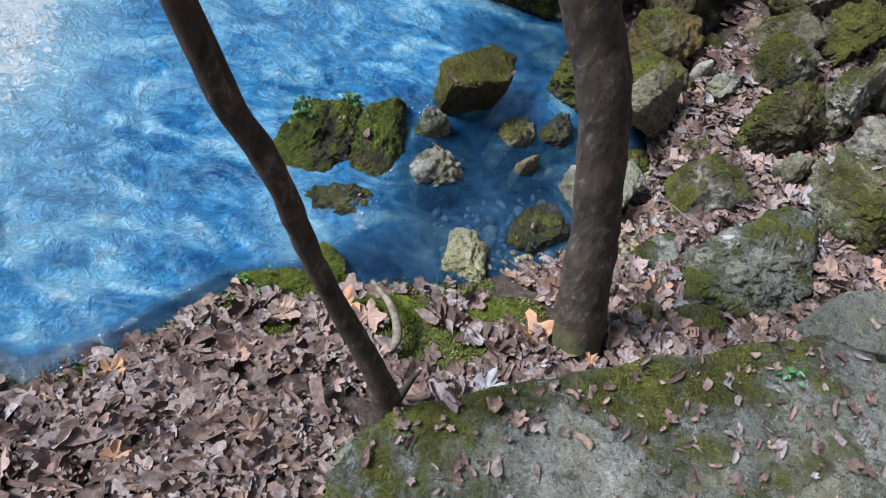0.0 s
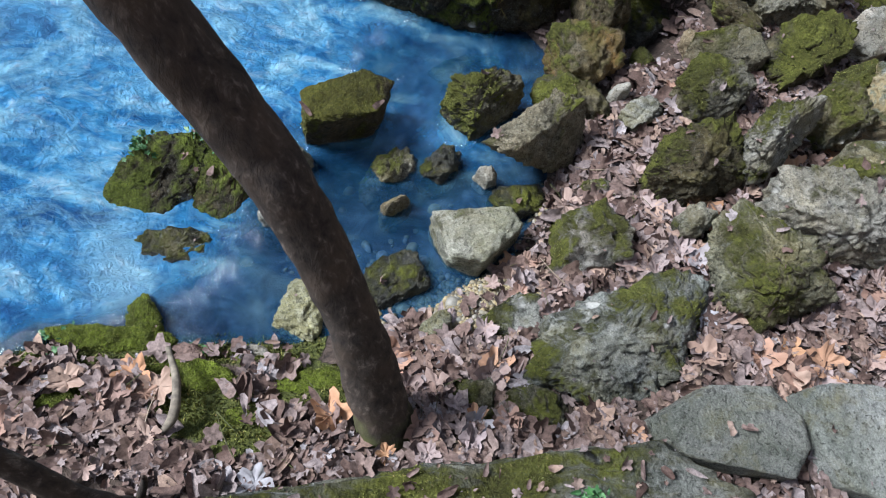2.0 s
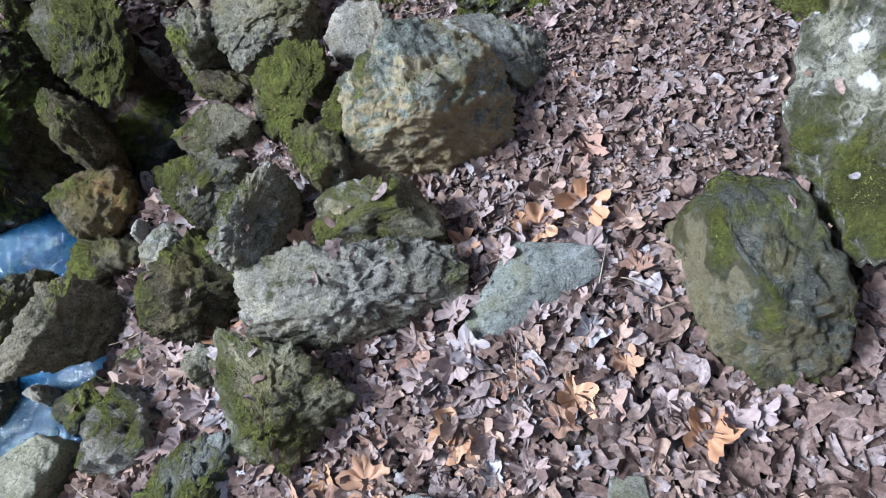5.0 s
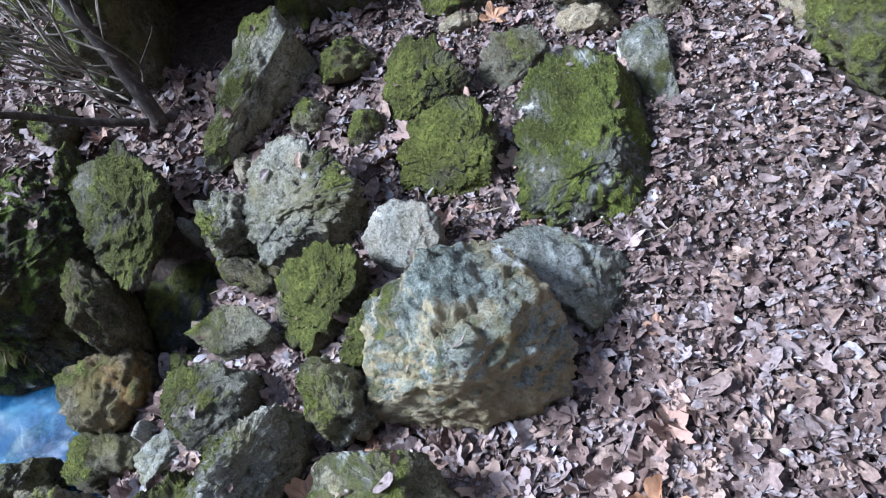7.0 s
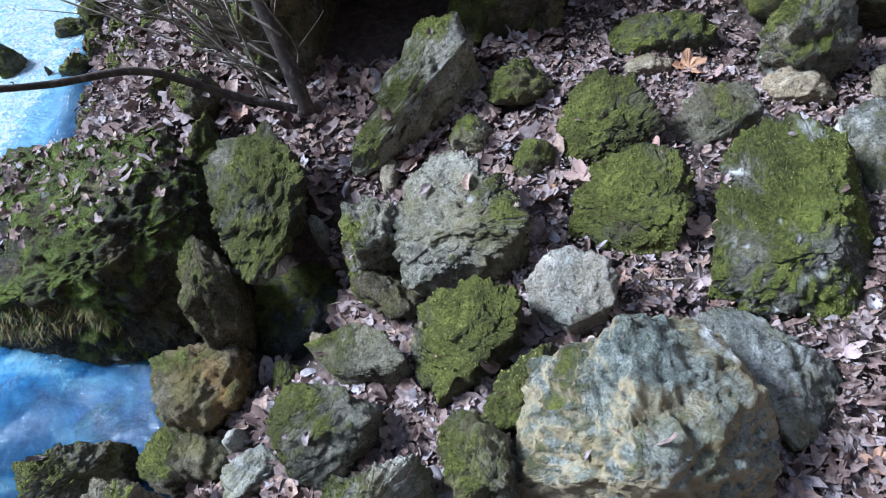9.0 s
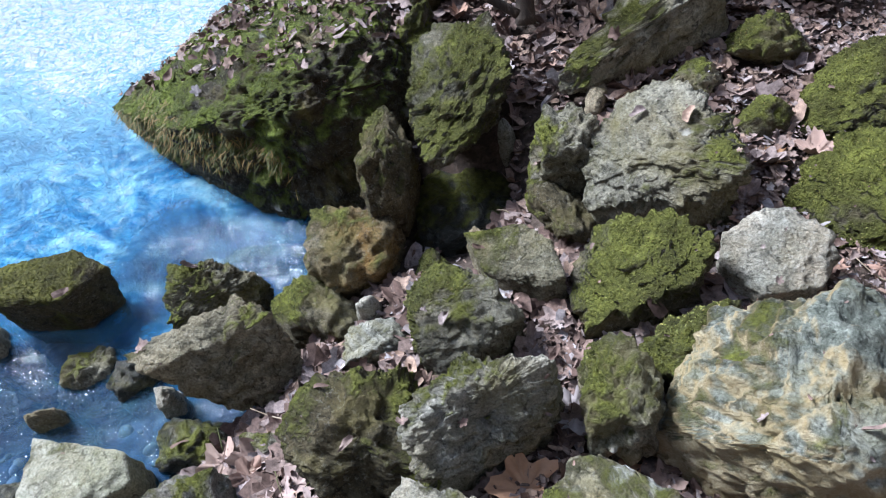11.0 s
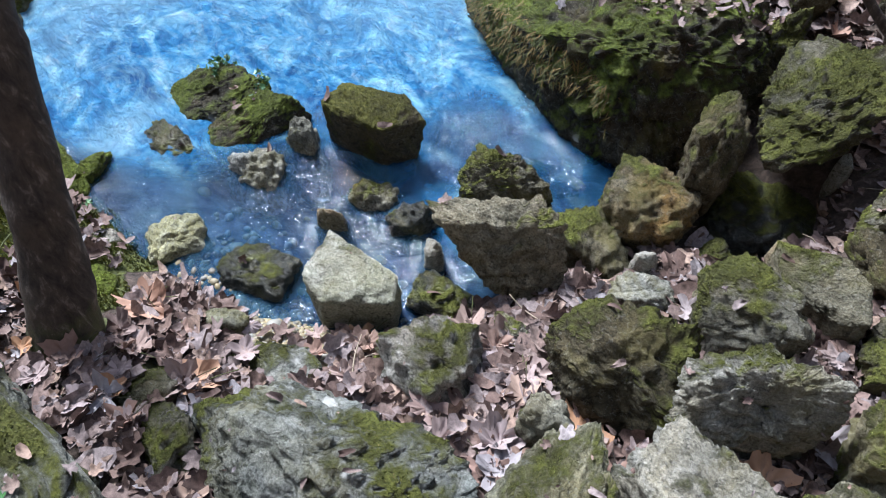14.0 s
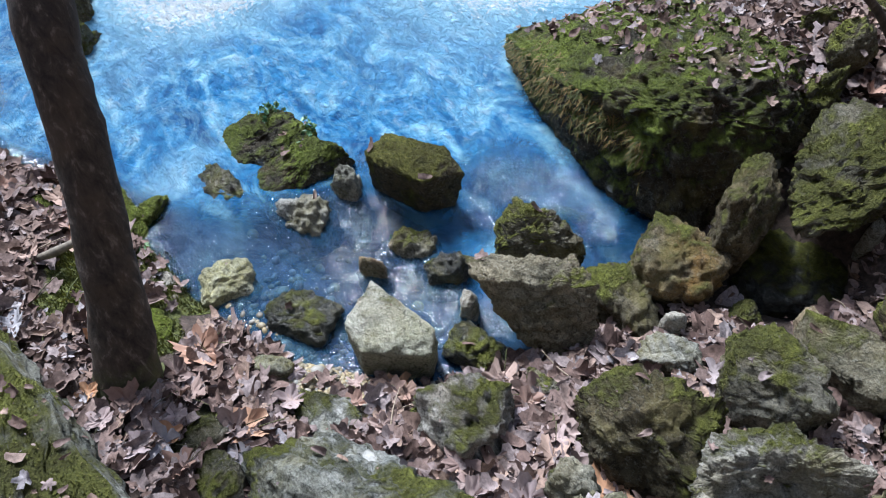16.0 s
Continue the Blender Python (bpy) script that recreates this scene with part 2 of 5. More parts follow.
def waves(x, y, scale, seed):
    """A cheap smooth roughness between about -1 and 1."""
    total = 0.0
    for k in range(5):
        a = seed * 1.7 + k * 2.4
        f = scale * (1 + 0.45 * k)
        total = total + np.sin(f * (x * math.cos(a) + y * math.sin(a)) + 3.1 * k + seed) / (1 + 0.5 * k)
    return total / 2.3


def ground_height(x, y):
    d = shore_distance(x, y)
    land = 0.36 * (1 - np.exp(-np.maximum(d, 0) / 0.45))
    land = land + 0.05 * smooth((y - 2.0) / 1.0) * smooth((3.2 - x) / 0.8) * smooth(d / 0.6)
    land = land + 0.8 * smooth((y - 3.15) / 1.3) * smooth((x - 1.0) / 0.7) * (1 - smooth(1.6 - np.hypot((x - 1.8) / 0.55, (y - 3.4) / 0.6)))
    land = land + 0.02 * waves(x, y, 6.0, 1.0) * smooth(d / 0.3)
    land = land - 0.19 * np.exp(-((x - 1.63) / 0.16) ** 2 - ((y - 2.43) / 0.19) ** 2)
    # Unseen hillside behind the camera, added to block sky light from there.
    land = land + 1.2 * np.clip(np.maximum(x - 4.4, 0.9 * (x + 0.4 - 1.6 * y) - 3.6), 0, 14) * smooth((d - 2.2) / 1.5)
    # Back hill carried on upwards out of view, also cutting sky light.
    land = land + 0.8 * np.clip(y - 4.5, 0, 14) * smooth((x - 1.0) / 0.7)
    bed = -0.42 * smooth(-d / (0.5 + 0.6 * smooth((x + 0.2) / 0.4))) - 0.02 + 0.015 * waves(x, y, 14.0, 2.0)
    return np.where(d > 0, land - 0.02, bed)


def grid_axis(lo, hi, step, reach, growth=1.35):
    inner = list(np.arange(lo, hi + step / 2, step))
    for sign in (-1, 1):
        s, v = step, inner[-1] if sign > 0 else inner[0]
        while abs(v) < reach:
            s *= growth
            v += sign * s
            inner = inner + [v] if sign > 0 else [v] + inner
    return np.array(inner)


def sheet(name, xs, ys, z, mat, attributes=()):
    nx, ny = len(xs), len(ys)
    gx, gy = np.meshgrid(xs, ys)
    verts = np.stack([gx, gy, z(gx, gy)], -1).reshape(-1, 3)
    i = np.arange((nx - 1) * (ny - 1))
    a = (i // (nx - 1)) * nx + i % (nx - 1)
    faces = np.stack([a, a + 1, a + nx + 1, a + nx], -1)
    me = bpy.data.meshes.new(name)
    me.from_pydata(verts.tolist(), [], faces.tolist())
    me.polygons.foreach_set("use_smooth", np.ones(len(faces), bool))
    for key, fn in attributes:
        at = me.attributes.new(key, "FLOAT", "POINT")
        at.data.foreach_set("value", np.ascontiguousarray(fn(gx, gy).reshape(-1), dtype=np.float32))
    me.materials.append(mat)
    return new(name, me)


def soil_material():
    m, nt, b = material("leafy soil")
    p = world_coord(nt)
    a = noise_tex(nt, p, 30.0, 8, 0.7, 0.5)
    c = noise_tex(nt, p, 120.0, 5, 0.7)
    colour = ramp(nt, a, [(0.3, (0.022, 0.016, 0.013)), (0.5, (0.075, 0.055, 0.044)), (0.72, (0.17, 0.125, 0.105))])
    colour = mix(nt, 0.7, colour, ramp(nt, c, [(0.3, (0.5, 0.5, 0.5)), (0.7, (1.3, 1.25, 1.2))]), "MULTIPLY")
    at = nt.nodes.new("ShaderNodeAttribute")
    at.attribute_name = "moss"
    patch = maths(nt, "ADD", at.outputs["Fac"], noise_tex(nt, p, 12.0, 7, 0.7))
    mask = ramp(nt, patch, [(0.86, (0, 0, 0)), (1.15, (1, 1, 1))])
    mossy = noise_tex(nt, p, 80.0, 5, 0.7)
    colour = mix(nt, mask, colour, ramp(nt, mossy, [(0.3, (0.03, 0.04, 0.010)), (0.55, (0.10, 0.115, 0.022)), (0.75, (0.24, 0.26, 0.05))]))
    wet = nt.nodes.new("ShaderNodeAttribute")
    wet.attribute_name = "bed"
    stones = node(nt, "ShaderNodeTexVoronoi", Scale=15.0)
    nt.links.new(p, stones.inputs["Vector"])
    pebbly = mix(nt, 0.75, ramp(nt, noise_tex(nt, p, 7.0, 4, 0.6, 0.8), [(0.36, (0.03, 0.038, 0.05)), (0.64, (0.21, 0.21, 0.21))]), ramp(nt, stones.outputs["Distance"], [(0.15, (1.1, 1.1, 1.1)), (0.6, (0.55, 0.55, 0.55))]), "MULTIPLY")
    colour = mix(nt, wet.outputs["Fac"], colour, pebbly)
    nt.links.new(colour, b.inputs["Base Color"])
    b.inputs["Roughness"].default_value = 0.9
    nt.links.new(bump(nt, maths(nt, "ADD", a, maths(nt, "MULTIPLY", mossy, mask)), 0.8, 0.02), b.inputs["Normal"])
    return m


def moss_area(x, y):
    spots = ((0.32, 0.62, 0.20, 0.13), (-0.05, 0.79, 0.26, 0.09), (0.60, 0.74, 0.22, 0.10), (0.46, 0.55, 0.14, 0.10))
    bank = np.max([smooth(1.5 * (1 - np.hypot((x - a) / rx, (y - b) / ry))) for a, b, rx, ry in spots], axis=0)
    edge = smooth(1 - np.abs(shore_distance(x, y) - 0.05) / 0.12) * (x < 0.6) * (y < 1.2)
    return np.maximum(1.2 * bank, 0.75 * edge)


ground = sheet("ground", grid_axis(-1.6, 4.4, 0.025, 80), grid_axis(-0.9, 4.4, 0.025, 80), ground_height, soil_material(),
               [("moss", moss_area), ("bed", lambda x, y: smooth(0.5 - shore_distance(x, y) / 0.1))])
tagged(ground, "brown leafy soil of a stream bank with mossy patches", "ground", kind="structure")


def water_material():
    """Clear shallows over pebbles, tinted blue for sky reflection, that turn into milky blue where the stream runs deep
    and fast; broken white water and painted ripple highlights on the crests.
    """
    m, nt, b = material("spring water")
    p = world_coord(nt)
    depth = nt.nodes.new("ShaderNodeAttribute")
    depth.attribute_name = "depth"
    flow = nt.nodes.new("ShaderNodeMapping")
    flow.inputs["Rotation"].default_value = (0, 0, radians(40))
    flow.inputs["Scale"].default_value = (1.0, 1.6, 1.0)
    nt.links.new(p, flow.inputs[0])
    streaks = noise_tex(nt, flow.outputs[0], 2.6, 5, 0.55, 1.8)
    ripple = noise_tex(nt, flow.outputs[0], 13.0, 7, 0.7, 0.7)
    small = noise_tex(nt, p, 42.0, 4, 0.6, 0.6)
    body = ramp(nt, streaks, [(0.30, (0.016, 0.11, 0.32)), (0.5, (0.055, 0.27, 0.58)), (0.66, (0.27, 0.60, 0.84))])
    # Light crests and dark troughs of the chop, painted into the colour.
    chop_shading = ramp(nt, noise_tex(nt, p, 11.0, 5, 0.6, 1.6), [(0.36, (0.58, 0.66, 0.76)), (0.5, (1.0, 1.0, 1.0)), (0.66, (1.4, 1.32, 1.22))])
    body = mix(nt, 1.0, body, chop_shading, "MULTIPLY")
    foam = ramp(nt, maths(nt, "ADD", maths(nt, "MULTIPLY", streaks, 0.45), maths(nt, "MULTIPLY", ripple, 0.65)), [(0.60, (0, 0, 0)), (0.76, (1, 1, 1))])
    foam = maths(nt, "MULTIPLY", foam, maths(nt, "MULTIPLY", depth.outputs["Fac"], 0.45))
    froth_and_sheen = nt.nodes.new("ShaderNodeAttribute")
    froth_and_sheen.attribute_name = "froth_and_sheen"
    # Paler body here paints reflected sky as well as broken water.
    body = mix(nt, maths(nt, "MULTIPLY", froth_and_sheen.outputs["Fac"], 2.0, True), body, mix(nt, streaks, (0.16, 0.46, 0.70), (0.60, 0.84, 0.94)))
    churn = ramp(nt, maths(nt, "ADD", froth_and_sheen.outputs["Fac"], noise_tex(nt, p, 24.0, 7, 0.75, 1.5)), [(0.95, (0, 0, 0)), (1.25, (1, 1, 1))])
    foam = maths(nt, "MAXIMUM", foam, churn)
    # Thin pale lines painted as ripple highlights along the flow.
    glint_thread = maths(nt, "ABSOLUTE", maths(nt, "SUBTRACT", noise_tex(nt, flow.outputs[0], 3.4, 6, 0.66, 0.9), 0.5))
    glint_thread = maths(nt, "MULTIPLY", ramp(nt, glint_thread, [(0.0, (1, 1, 1)), (0.05, (0, 0, 0))]), maths(nt, "MULTIPLY", ripple, depth.outputs["Fac"]))
    body = mix(nt, maths(nt, "MULTIPLY", glint_thread, 0.7), body, (0.30, 0.62, 0.82))
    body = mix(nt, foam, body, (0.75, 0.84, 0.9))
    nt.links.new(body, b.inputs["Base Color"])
    b.inputs["Roughness"].default_value = 0.12
    b.inputs["IOR"].default_value = 1.33
    relief = maths(nt, "ADD", maths(nt, "MULTIPLY", ripple, 1.3), maths(nt, "MULTIPLY", small, 0.4))
    power = maths(nt, "ADD", maths(nt, "MULTIPLY", depth.outputs["Fac"], 0.75), 0.12, True)
    bn = node(nt, "ShaderNodeBump", Distance=0.09)
    nt.links.new(relief, bn.inputs["Height"])
    nt.links.new(power, bn.inputs["Strength"])
    nt.links.new(bn.outputs[0], b.inputs["Normal"])
    # The blue of this tint stands in for reflected sky on the shallows.
    clear = node(nt, "ShaderNodeBsdfTransparent", Color=(0.50, 0.70, 0.95, 1))
    gloss = node(nt, "ShaderNodeBsdfGlossy", Roughness=0.04)
    nt.links.new(bn.outputs[0], gloss.inputs["Normal"])
    fres = node(nt, "ShaderNodeFresnel", IOR=1.33)
    nt.links.new(bn.outputs[0], fres.inputs["Normal"])
    shallow = nt.nodes.new("ShaderNodeMixShader")
    nt.links.new(fres.outputs[0], shallow.inputs[0])
    nt.links.new(clear.outputs[0], shallow.inputs[1])
    nt.links.new(gloss.outputs[0], shallow.inputs[2])
    both = nt.nodes.new("ShaderNodeMixShader")
    nt.links.new(maths(nt, "MAXIMUM", maths(nt, "MULTIPLY", depth.outputs["Fac"], 0.96), maths(nt, "MULTIPLY", churn, 0.8)), both.inputs[0])
    nt.links.new(shallow.outputs[0], both.inputs[1])
    nt.links.new(b.outputs[0], both.inputs[2])
    nt.links.new(both.outputs[0], nt.nodes["Material Output"].inputs["Surface"])
    return m


def water_depth(x, y):
    d = -shore_distance(x, y)
    pool_and_shade = smooth(1.5 * (1 - np.hypot((x - 0.75) / 0.95, (y - 1.3) / 0.72)))
    # Second ellipse darkens the water in place of the boulder's shade and reflection.
    pool_and_shade = np.maximum(pool_and_shade, 0.85 * smooth(1.5 * (1 - np.hypot((x - 0.80) / 0.55, (y - 2.02) / 0.42))))
    # The 0.09 floor keeps some blue body there for the same sky reflection.
    return np.clip(smooth((d - 0.01) / (0.10 + 0.3 * smooth((x + 0.2) / 0.4))) * (1 - 0.97 * pool_and_shade), 0.09, 1)


def water_froth_and_sheen(x, y):
    """Where the stream breaks: over the lip below the islet, round the far bank's stones, and upstream, where it also
    paints pale sky reflection.
    """
    lip = np.exp(-((x + 0.08 + 0.35 * (y - 1.0)) / 0.10) ** 2 - ((y - 1.02) / 0.20) ** 2)
    bank = np.exp(-((x + 0.75) / 0.3) ** 2 - ((y - 0.98) / 0.16) ** 2)
    # Upstream whitening largely stands for sky mirrored at a low angle.
    upstream = np.maximum(1.4 * smooth((y + 0.25 * x - 1.5) / 1.9) * smooth((0.35 - x) / 0.9), 1.1 * smooth((-0.6 - x) / 0.8) * smooth((y - 0.8) / 0.7))
    mid = np.exp(-((x + 1.1 + 0.4 * (y - 1.6)) / 0.28) ** 2)
    return np.clip(0.30 * lip + 0.12 * bank + 0.62 * np.minimum(upstream, 0.78) + 0.06 * mid, 0, 1)


def water_height(x, y):
    swell = smooth((-shore_distance(x, y) - 0.1) / 0.6)
    return swell * (0.012 * waves(x, y, 9.0, 4.0) + 0.008 * waves(x, y, 23.0, 5.0) + 0.004 * waves(x, y, 55.0, 6.0))


water = sheet("water", grid_axis(-2.4, 1.5, 0.02, 80), grid_axis(0.2, 4.6, 0.02, 80), water_height, water_material(), [("depth", water_depth), ("froth_and_sheen", water_froth_and_sheen)])
tagged(water, "fast turquoise blue spring stream with white crests and clear shallows", "water", kind="structure")


# ---- rocks ----
BALLS = {}


def ball(level):
    """Directions and triangles of a unit ball."""
    if level not in BALLS:
        bm = bmesh.new()
        bmesh.ops.create_icosphere(bm, subdivisions=level, radius=1)
        BALLS[level] = (np.array([v.co[:] for v in bm.verts]), [[v.index for v in f.verts] for f in bm.faces])
        bm.free()
    return BALLS[level]


PLACED = []
BLOCKY = {"moss_top": 41, "pale": 38, "paleflat": 34, "flatmoss": 38, "slabmoss": 38, "grey": 34, "greymoss": 30, "ledge": 26, "ochre": 34, "white": 26, "tan": 22, "lime": 22, "dark": 26, "bigochre": 20}
ROUND = {"clump": 3, "moss": 34, "mosswhite": 38, "lichen": 24, "brown": 30}


def rock_mesh(name, style, half, seed, flat=None, level=None):
    rng = np.random.default_rng(seed)
    size = max(half)
    level = level or (6 if size > 0.25 else 5 if size > 0.07 else 4)
    dirs, faces = ball(level)
    boxy = style in BLOCKY
    normals, reach = [], []
    if boxy:
        for axis in range(3):
            for sign in (-1, 1):
                n = np.zeros(3)
                n[axis] = sign
                normals.append(n + rng.normal(0, 0.2, 3))
                reach.append(rng.uniform(0.85, 1.0))
    for _ in range(9 if boxy else 12):
        normals.append(rng.normal(0, 1, 3))
        reach.append(rng.uniform(0.86, 1.12) if boxy else rng.uniform(0.7, 1.0))
    normals = np.array(normals)
    normals /= np.linalg.norm(normals, axis=1)[:, None]
    power = BLOCKY.get(style, ROUND.get(style, 8))
    r = (np.maximum(dirs @ normals.T / np.array(reach), 0) ** power).sum(1) ** (-1 / power)
    v = dirs * np.minimum(r, 1.22)[:, None]
    lo, hi = v.min(0), v.max(0)
    v = (2 * v - lo - hi) / (hi - lo)
    v = v * np.array(half)
    v = roughen(v, style, rng, float(np.cbrt(half[0] * half[1] * half[2])))
    me = bpy.data.meshes.new(name)
    me.from_pydata(v.tolist(), [], faces)
    me.polygons.foreach_set("use_smooth", np.ones(len(faces), bool))
    me.materials.append(ROCK[style])
    return me


def roughen(v, style, rng, mean):
    """Knobs, fissures and pits on a smooth rock."""
    strength = {"moss": 1.1, "clump": 1.3, "bigochre": 0.9, "grey": 1.2, "greymoss": 1.35, "pale": 0.45, "paleflat": 0.45, "moss_top": 0.5, "white": 0.9}.get(style, 1.1)
    shift = Vector(rng.uniform(-50, 50, 3))
    out = v / np.linalg.norm(v, axis=1)[:, None]
    chip, half = {"clump": 0.0, "pale": 0.5, "paleflat": 0.6, "moss_top": 0.5, "ledge": 0.8, "slabmoss": 0.4, "mosswhite": 0.6, "outcrop": 1.6, "lichen": 0.7}.get(style, 1.1), Vector((0.5, 0.5, 0.5))
    amount = np.empty(len(v))
    for k, p in enumerate(v):
        q = Vector(p)
        amount[k] = 0.07 * mean * noise.noise(q * (1.7 / mean) + shift) + 0.05 * mean * noise.fractal(q * (4.2 / mean) + shift, 0.8, 2.1, 5)
        amount[k] -= 0.06 * mean * max(0.0, 0.45 - noise.voronoi(q * (2.6 / mean) + shift)[0][1] + noise.voronoi(q * (2.6 / mean) + shift)[0][0])
        amount[k] += min(0.009, 0.07 * mean) * (noise.ridged_multi_fractal(q * 17 + shift, 0.8, 2.2, 4, 1.0, 2.0) - 1.2)
        near = noise.voronoi(Vector((q.x, q.y, 1.6 * q.z)) * 8.5 + shift)[0]
        amount[k] -= min(0.009, 0.06 * mean) * max(0.0, 1 - (near[1] - near[0]) / 0.10)
        amount[k] += min(0.010, 0.06 * mean) * noise.turbulence(q * 40 + shift, 3, False)
        for f, share in ((2.4 / mean, 0.30), (6.5 / mean, 0.26)):
            cell = noise.voronoi(q * f + shift)[1][0]
            amount[k] += chip * share / f * (q * f + shift - cell).dot(noise.cell_vector(cell * 7.3 + shift) - half)
    return v + out * (strength * amount)[:, None]


MOSS_SHARE = {"moss": 0.47, "moss_top": 0.50, "islet": 0.5, "bigmoss": 0.42, "grey": 0.05, "greymoss": 0.26, "pale": 0.08, "dark": 0.2, "ochre": 0.36, "flatmoss": 0.36, "bigochre": 0.06, "brown": 0.4,
              "mosswhite": 0.53, "slabmoss": 0.18, "lichen": 0.2, "clump": 0.95, "ledge": 0.2, "crust": 0.2, "palegrey": 0.06, "tangrey": 0.14, "outcrop": 0.22}


def add_moss(ob, style, seed, rim=()):
    """Marks where moss grows on a rock and sets small tufts there."""
    share = MOSS_SHARE.get(style, 0)
    if not share:
        return
    me, m = ob.data, ob.matrix_world
    turn = m.to_3x3()
    level = np.empty(len(me.vertices))
    for k, v in enumerate(me.vertices):
        n, p = turn @ v.normal, m @ v.co
        level[k] = 0.5 + 1.5 * (0.36 * n.z - 0.34 * n.x + 0.04 + 0.36 * noise.fractal(p * 3.2, 0.9, 2.0, 3) + 0.34 * noise.fractal(p * 9.5, 0.9, 2.0, 4) - 0.62 + share)
    if rim:
        flat = np.array([(m @ v.co)[:2] for v in me.vertices])
        near = np.full(len(flat), 9.0)
        for a, b in zip(np.array(rim)[:-1, :2], np.array(rim)[1:, :2]):
            u = np.clip((flat - a) @ (b - a) / ((b - a) @ (b - a)), 0, 1)
            near = np.minimum(near, np.linalg.norm(flat - a - u[:, None] * (b - a), axis=1))
        level += 0.62 * np.exp(-((near / 0.11) ** 2)) - 0.27
    at = me.attributes.new("moss", "FLOAT", "POINT")
    at.data.foreach_set("value", level.astype(np.float32))
    rng = np.random.default_rng(seed)
    corners = np.array([p.vertices[:] for p in me.polygons])
    co = np.array([(m @ v.co)[:] for v in me.vertices])
    nor = np.array([(turn @ v.normal)[:] for v in me.vertices])
    good = corners[level[corners].mean(1) > 0.74]
    if len(good) < 4:
        return
    a, b, c = co[good[:, 0]], co[good[:, 1]], co[good[:, 2]]
    area = np.linalg.norm(np.cross(b - a, c - a), axis=1) / 2
    count = int(min(9000, area.sum() * 42000))
    if count < 20:
        return
    pick = rng.choice(len(good), count, p=area / area.sum())
    w = rng.dirichlet((1, 1, 1), count)
    at_p = w[:, :1] * a[pick] + w[:, 1:2] * b[pick] + w[:, 2:] * c[pick]
    way = nor[good[pick, 0]] + rng.normal(0, 0.4, (count, 3))
    way /= np.linalg.norm(way, axis=1)[:, None]
    side = np.cross(way, rng.normal(0, 1, (count, 3)))
    side /= np.linalg.norm(side, axis=1)[:, None]
    tall = rng.uniform(0.002, 0.007, (count, 1))
    wide = rng.uniform(0.0015, 0.0035, (count, 1))
    root = at_p - 0.002 * way
    verts = np.stack([root - side * wide, root + side * wide, root + way * tall], 1).reshape(-1, 3)
    tufts = bpy.data.meshes.new("moss")
    tufts.from_pydata(verts.tolist(), [], np.arange(3 * count).reshape(-1, 3).tolist())
    tufts.materials.append(TUFT)
    child = new("moss", tufts)
    child.parent = ob
    child.matrix_parent_inverse = ob.matrix_world.inverted()
    tagged(child, "short tufts of green moss", kind="stuff")


def tuft_material():
    m, nt, b = material("moss tufts")
    geo = nt.nodes.new("ShaderNodeNewGeometry")
    p = geo.outputs["Position"]
    one = ramp(nt, geo.outputs["Random Per Island"], [(0.0, (0.07, 0.08, 0.02)), (0.5, (0.155, 0.175, 0.045)), (0.85, (0.26, 0.28, 0.08)), (1.0, (0.28, 0.22, 0.09))])
    colour = mix(nt, 0.8, one, ramp(nt, noise_tex(nt, p, 6.0, 4), [(0.35, (0.45, 0.45, 0.5)), (0.65, (1.35, 1.3, 1.0))]), "MULTIPLY")
    nt.links.new(colour, b.inputs["Base Color"])
    b.inputs["Roughness"].default_value = 0.8
    return m


TUFT = tuft_material()


def hull_rock(name, style, corners, label, seed, level=4, soften=0.35, rough=1.0, rim=0, base=0.0):
    """A boulder drawn round a few corners that were chosen for it: their hull, cut fine, rounded and roughened. base: how wide its buried foot is against them."""
    bm = bmesh.new()
    middle = sum((Vector(c) for c in corners), Vector()) / len(corners)
    for x, y, z in corners:
        bm.verts.new(Vector((x, y, z)) - middle)
        if base:
            foot = middle + base * (Vector((x, y, z)) - middle)
            foot.z = min(float(ground_height(foot.x, foot.y)) - 0.05, z - 0.03)
            bm.verts.new(foot - middle)
    bmesh.ops.scale(bm, vec=(1.03, 1.03, 1.03), verts=bm.verts)
    bmesh.ops.convex_hull(bm, input=bm.verts)
    bmesh.ops.delete(bm, geom=[v for v in bm.verts if not v.link_faces], context="VERTS")
    bmesh.ops.triangulate(bm, faces=bm.faces)
    for k in range(level):
        bmesh.ops.subdivide_edges(bm, edges=bm.edges, cuts=1, use_grid_fill=True)
        bmesh.ops.triangulate(bm, faces=bm.faces)
        if k < 3:
            bmesh.ops.smooth_vert(bm, verts=bm.verts, factor=soften, use_axis_x=True, use_axis_y=True, use_axis_z=True)
    me = bpy.data.meshes.new(name)
    bm.to_mesh(me)
    bm.free()
    v = np.array([q.co[:] for q in me.vertices])
    v = roughen(v, style, np.random.default_rng(seed), 0.55 * rough * float(np.cbrt(np.prod(np.ptp(v, axis=0)))))
    me.vertices.foreach_set("co", v.reshape(-1))
    me.polygons.foreach_set("use_smooth", np.ones(len(me.polygons), bool))
    me.materials.append(ROCK[style])
    me.update()
    ob = new(name, me)
    ob.matrix_world = Matrix.Translation(middle)
    add_moss(ob, style, seed, corners[:rim])
    return tagged(ob, label, "rock", "rocks of the stream bank")


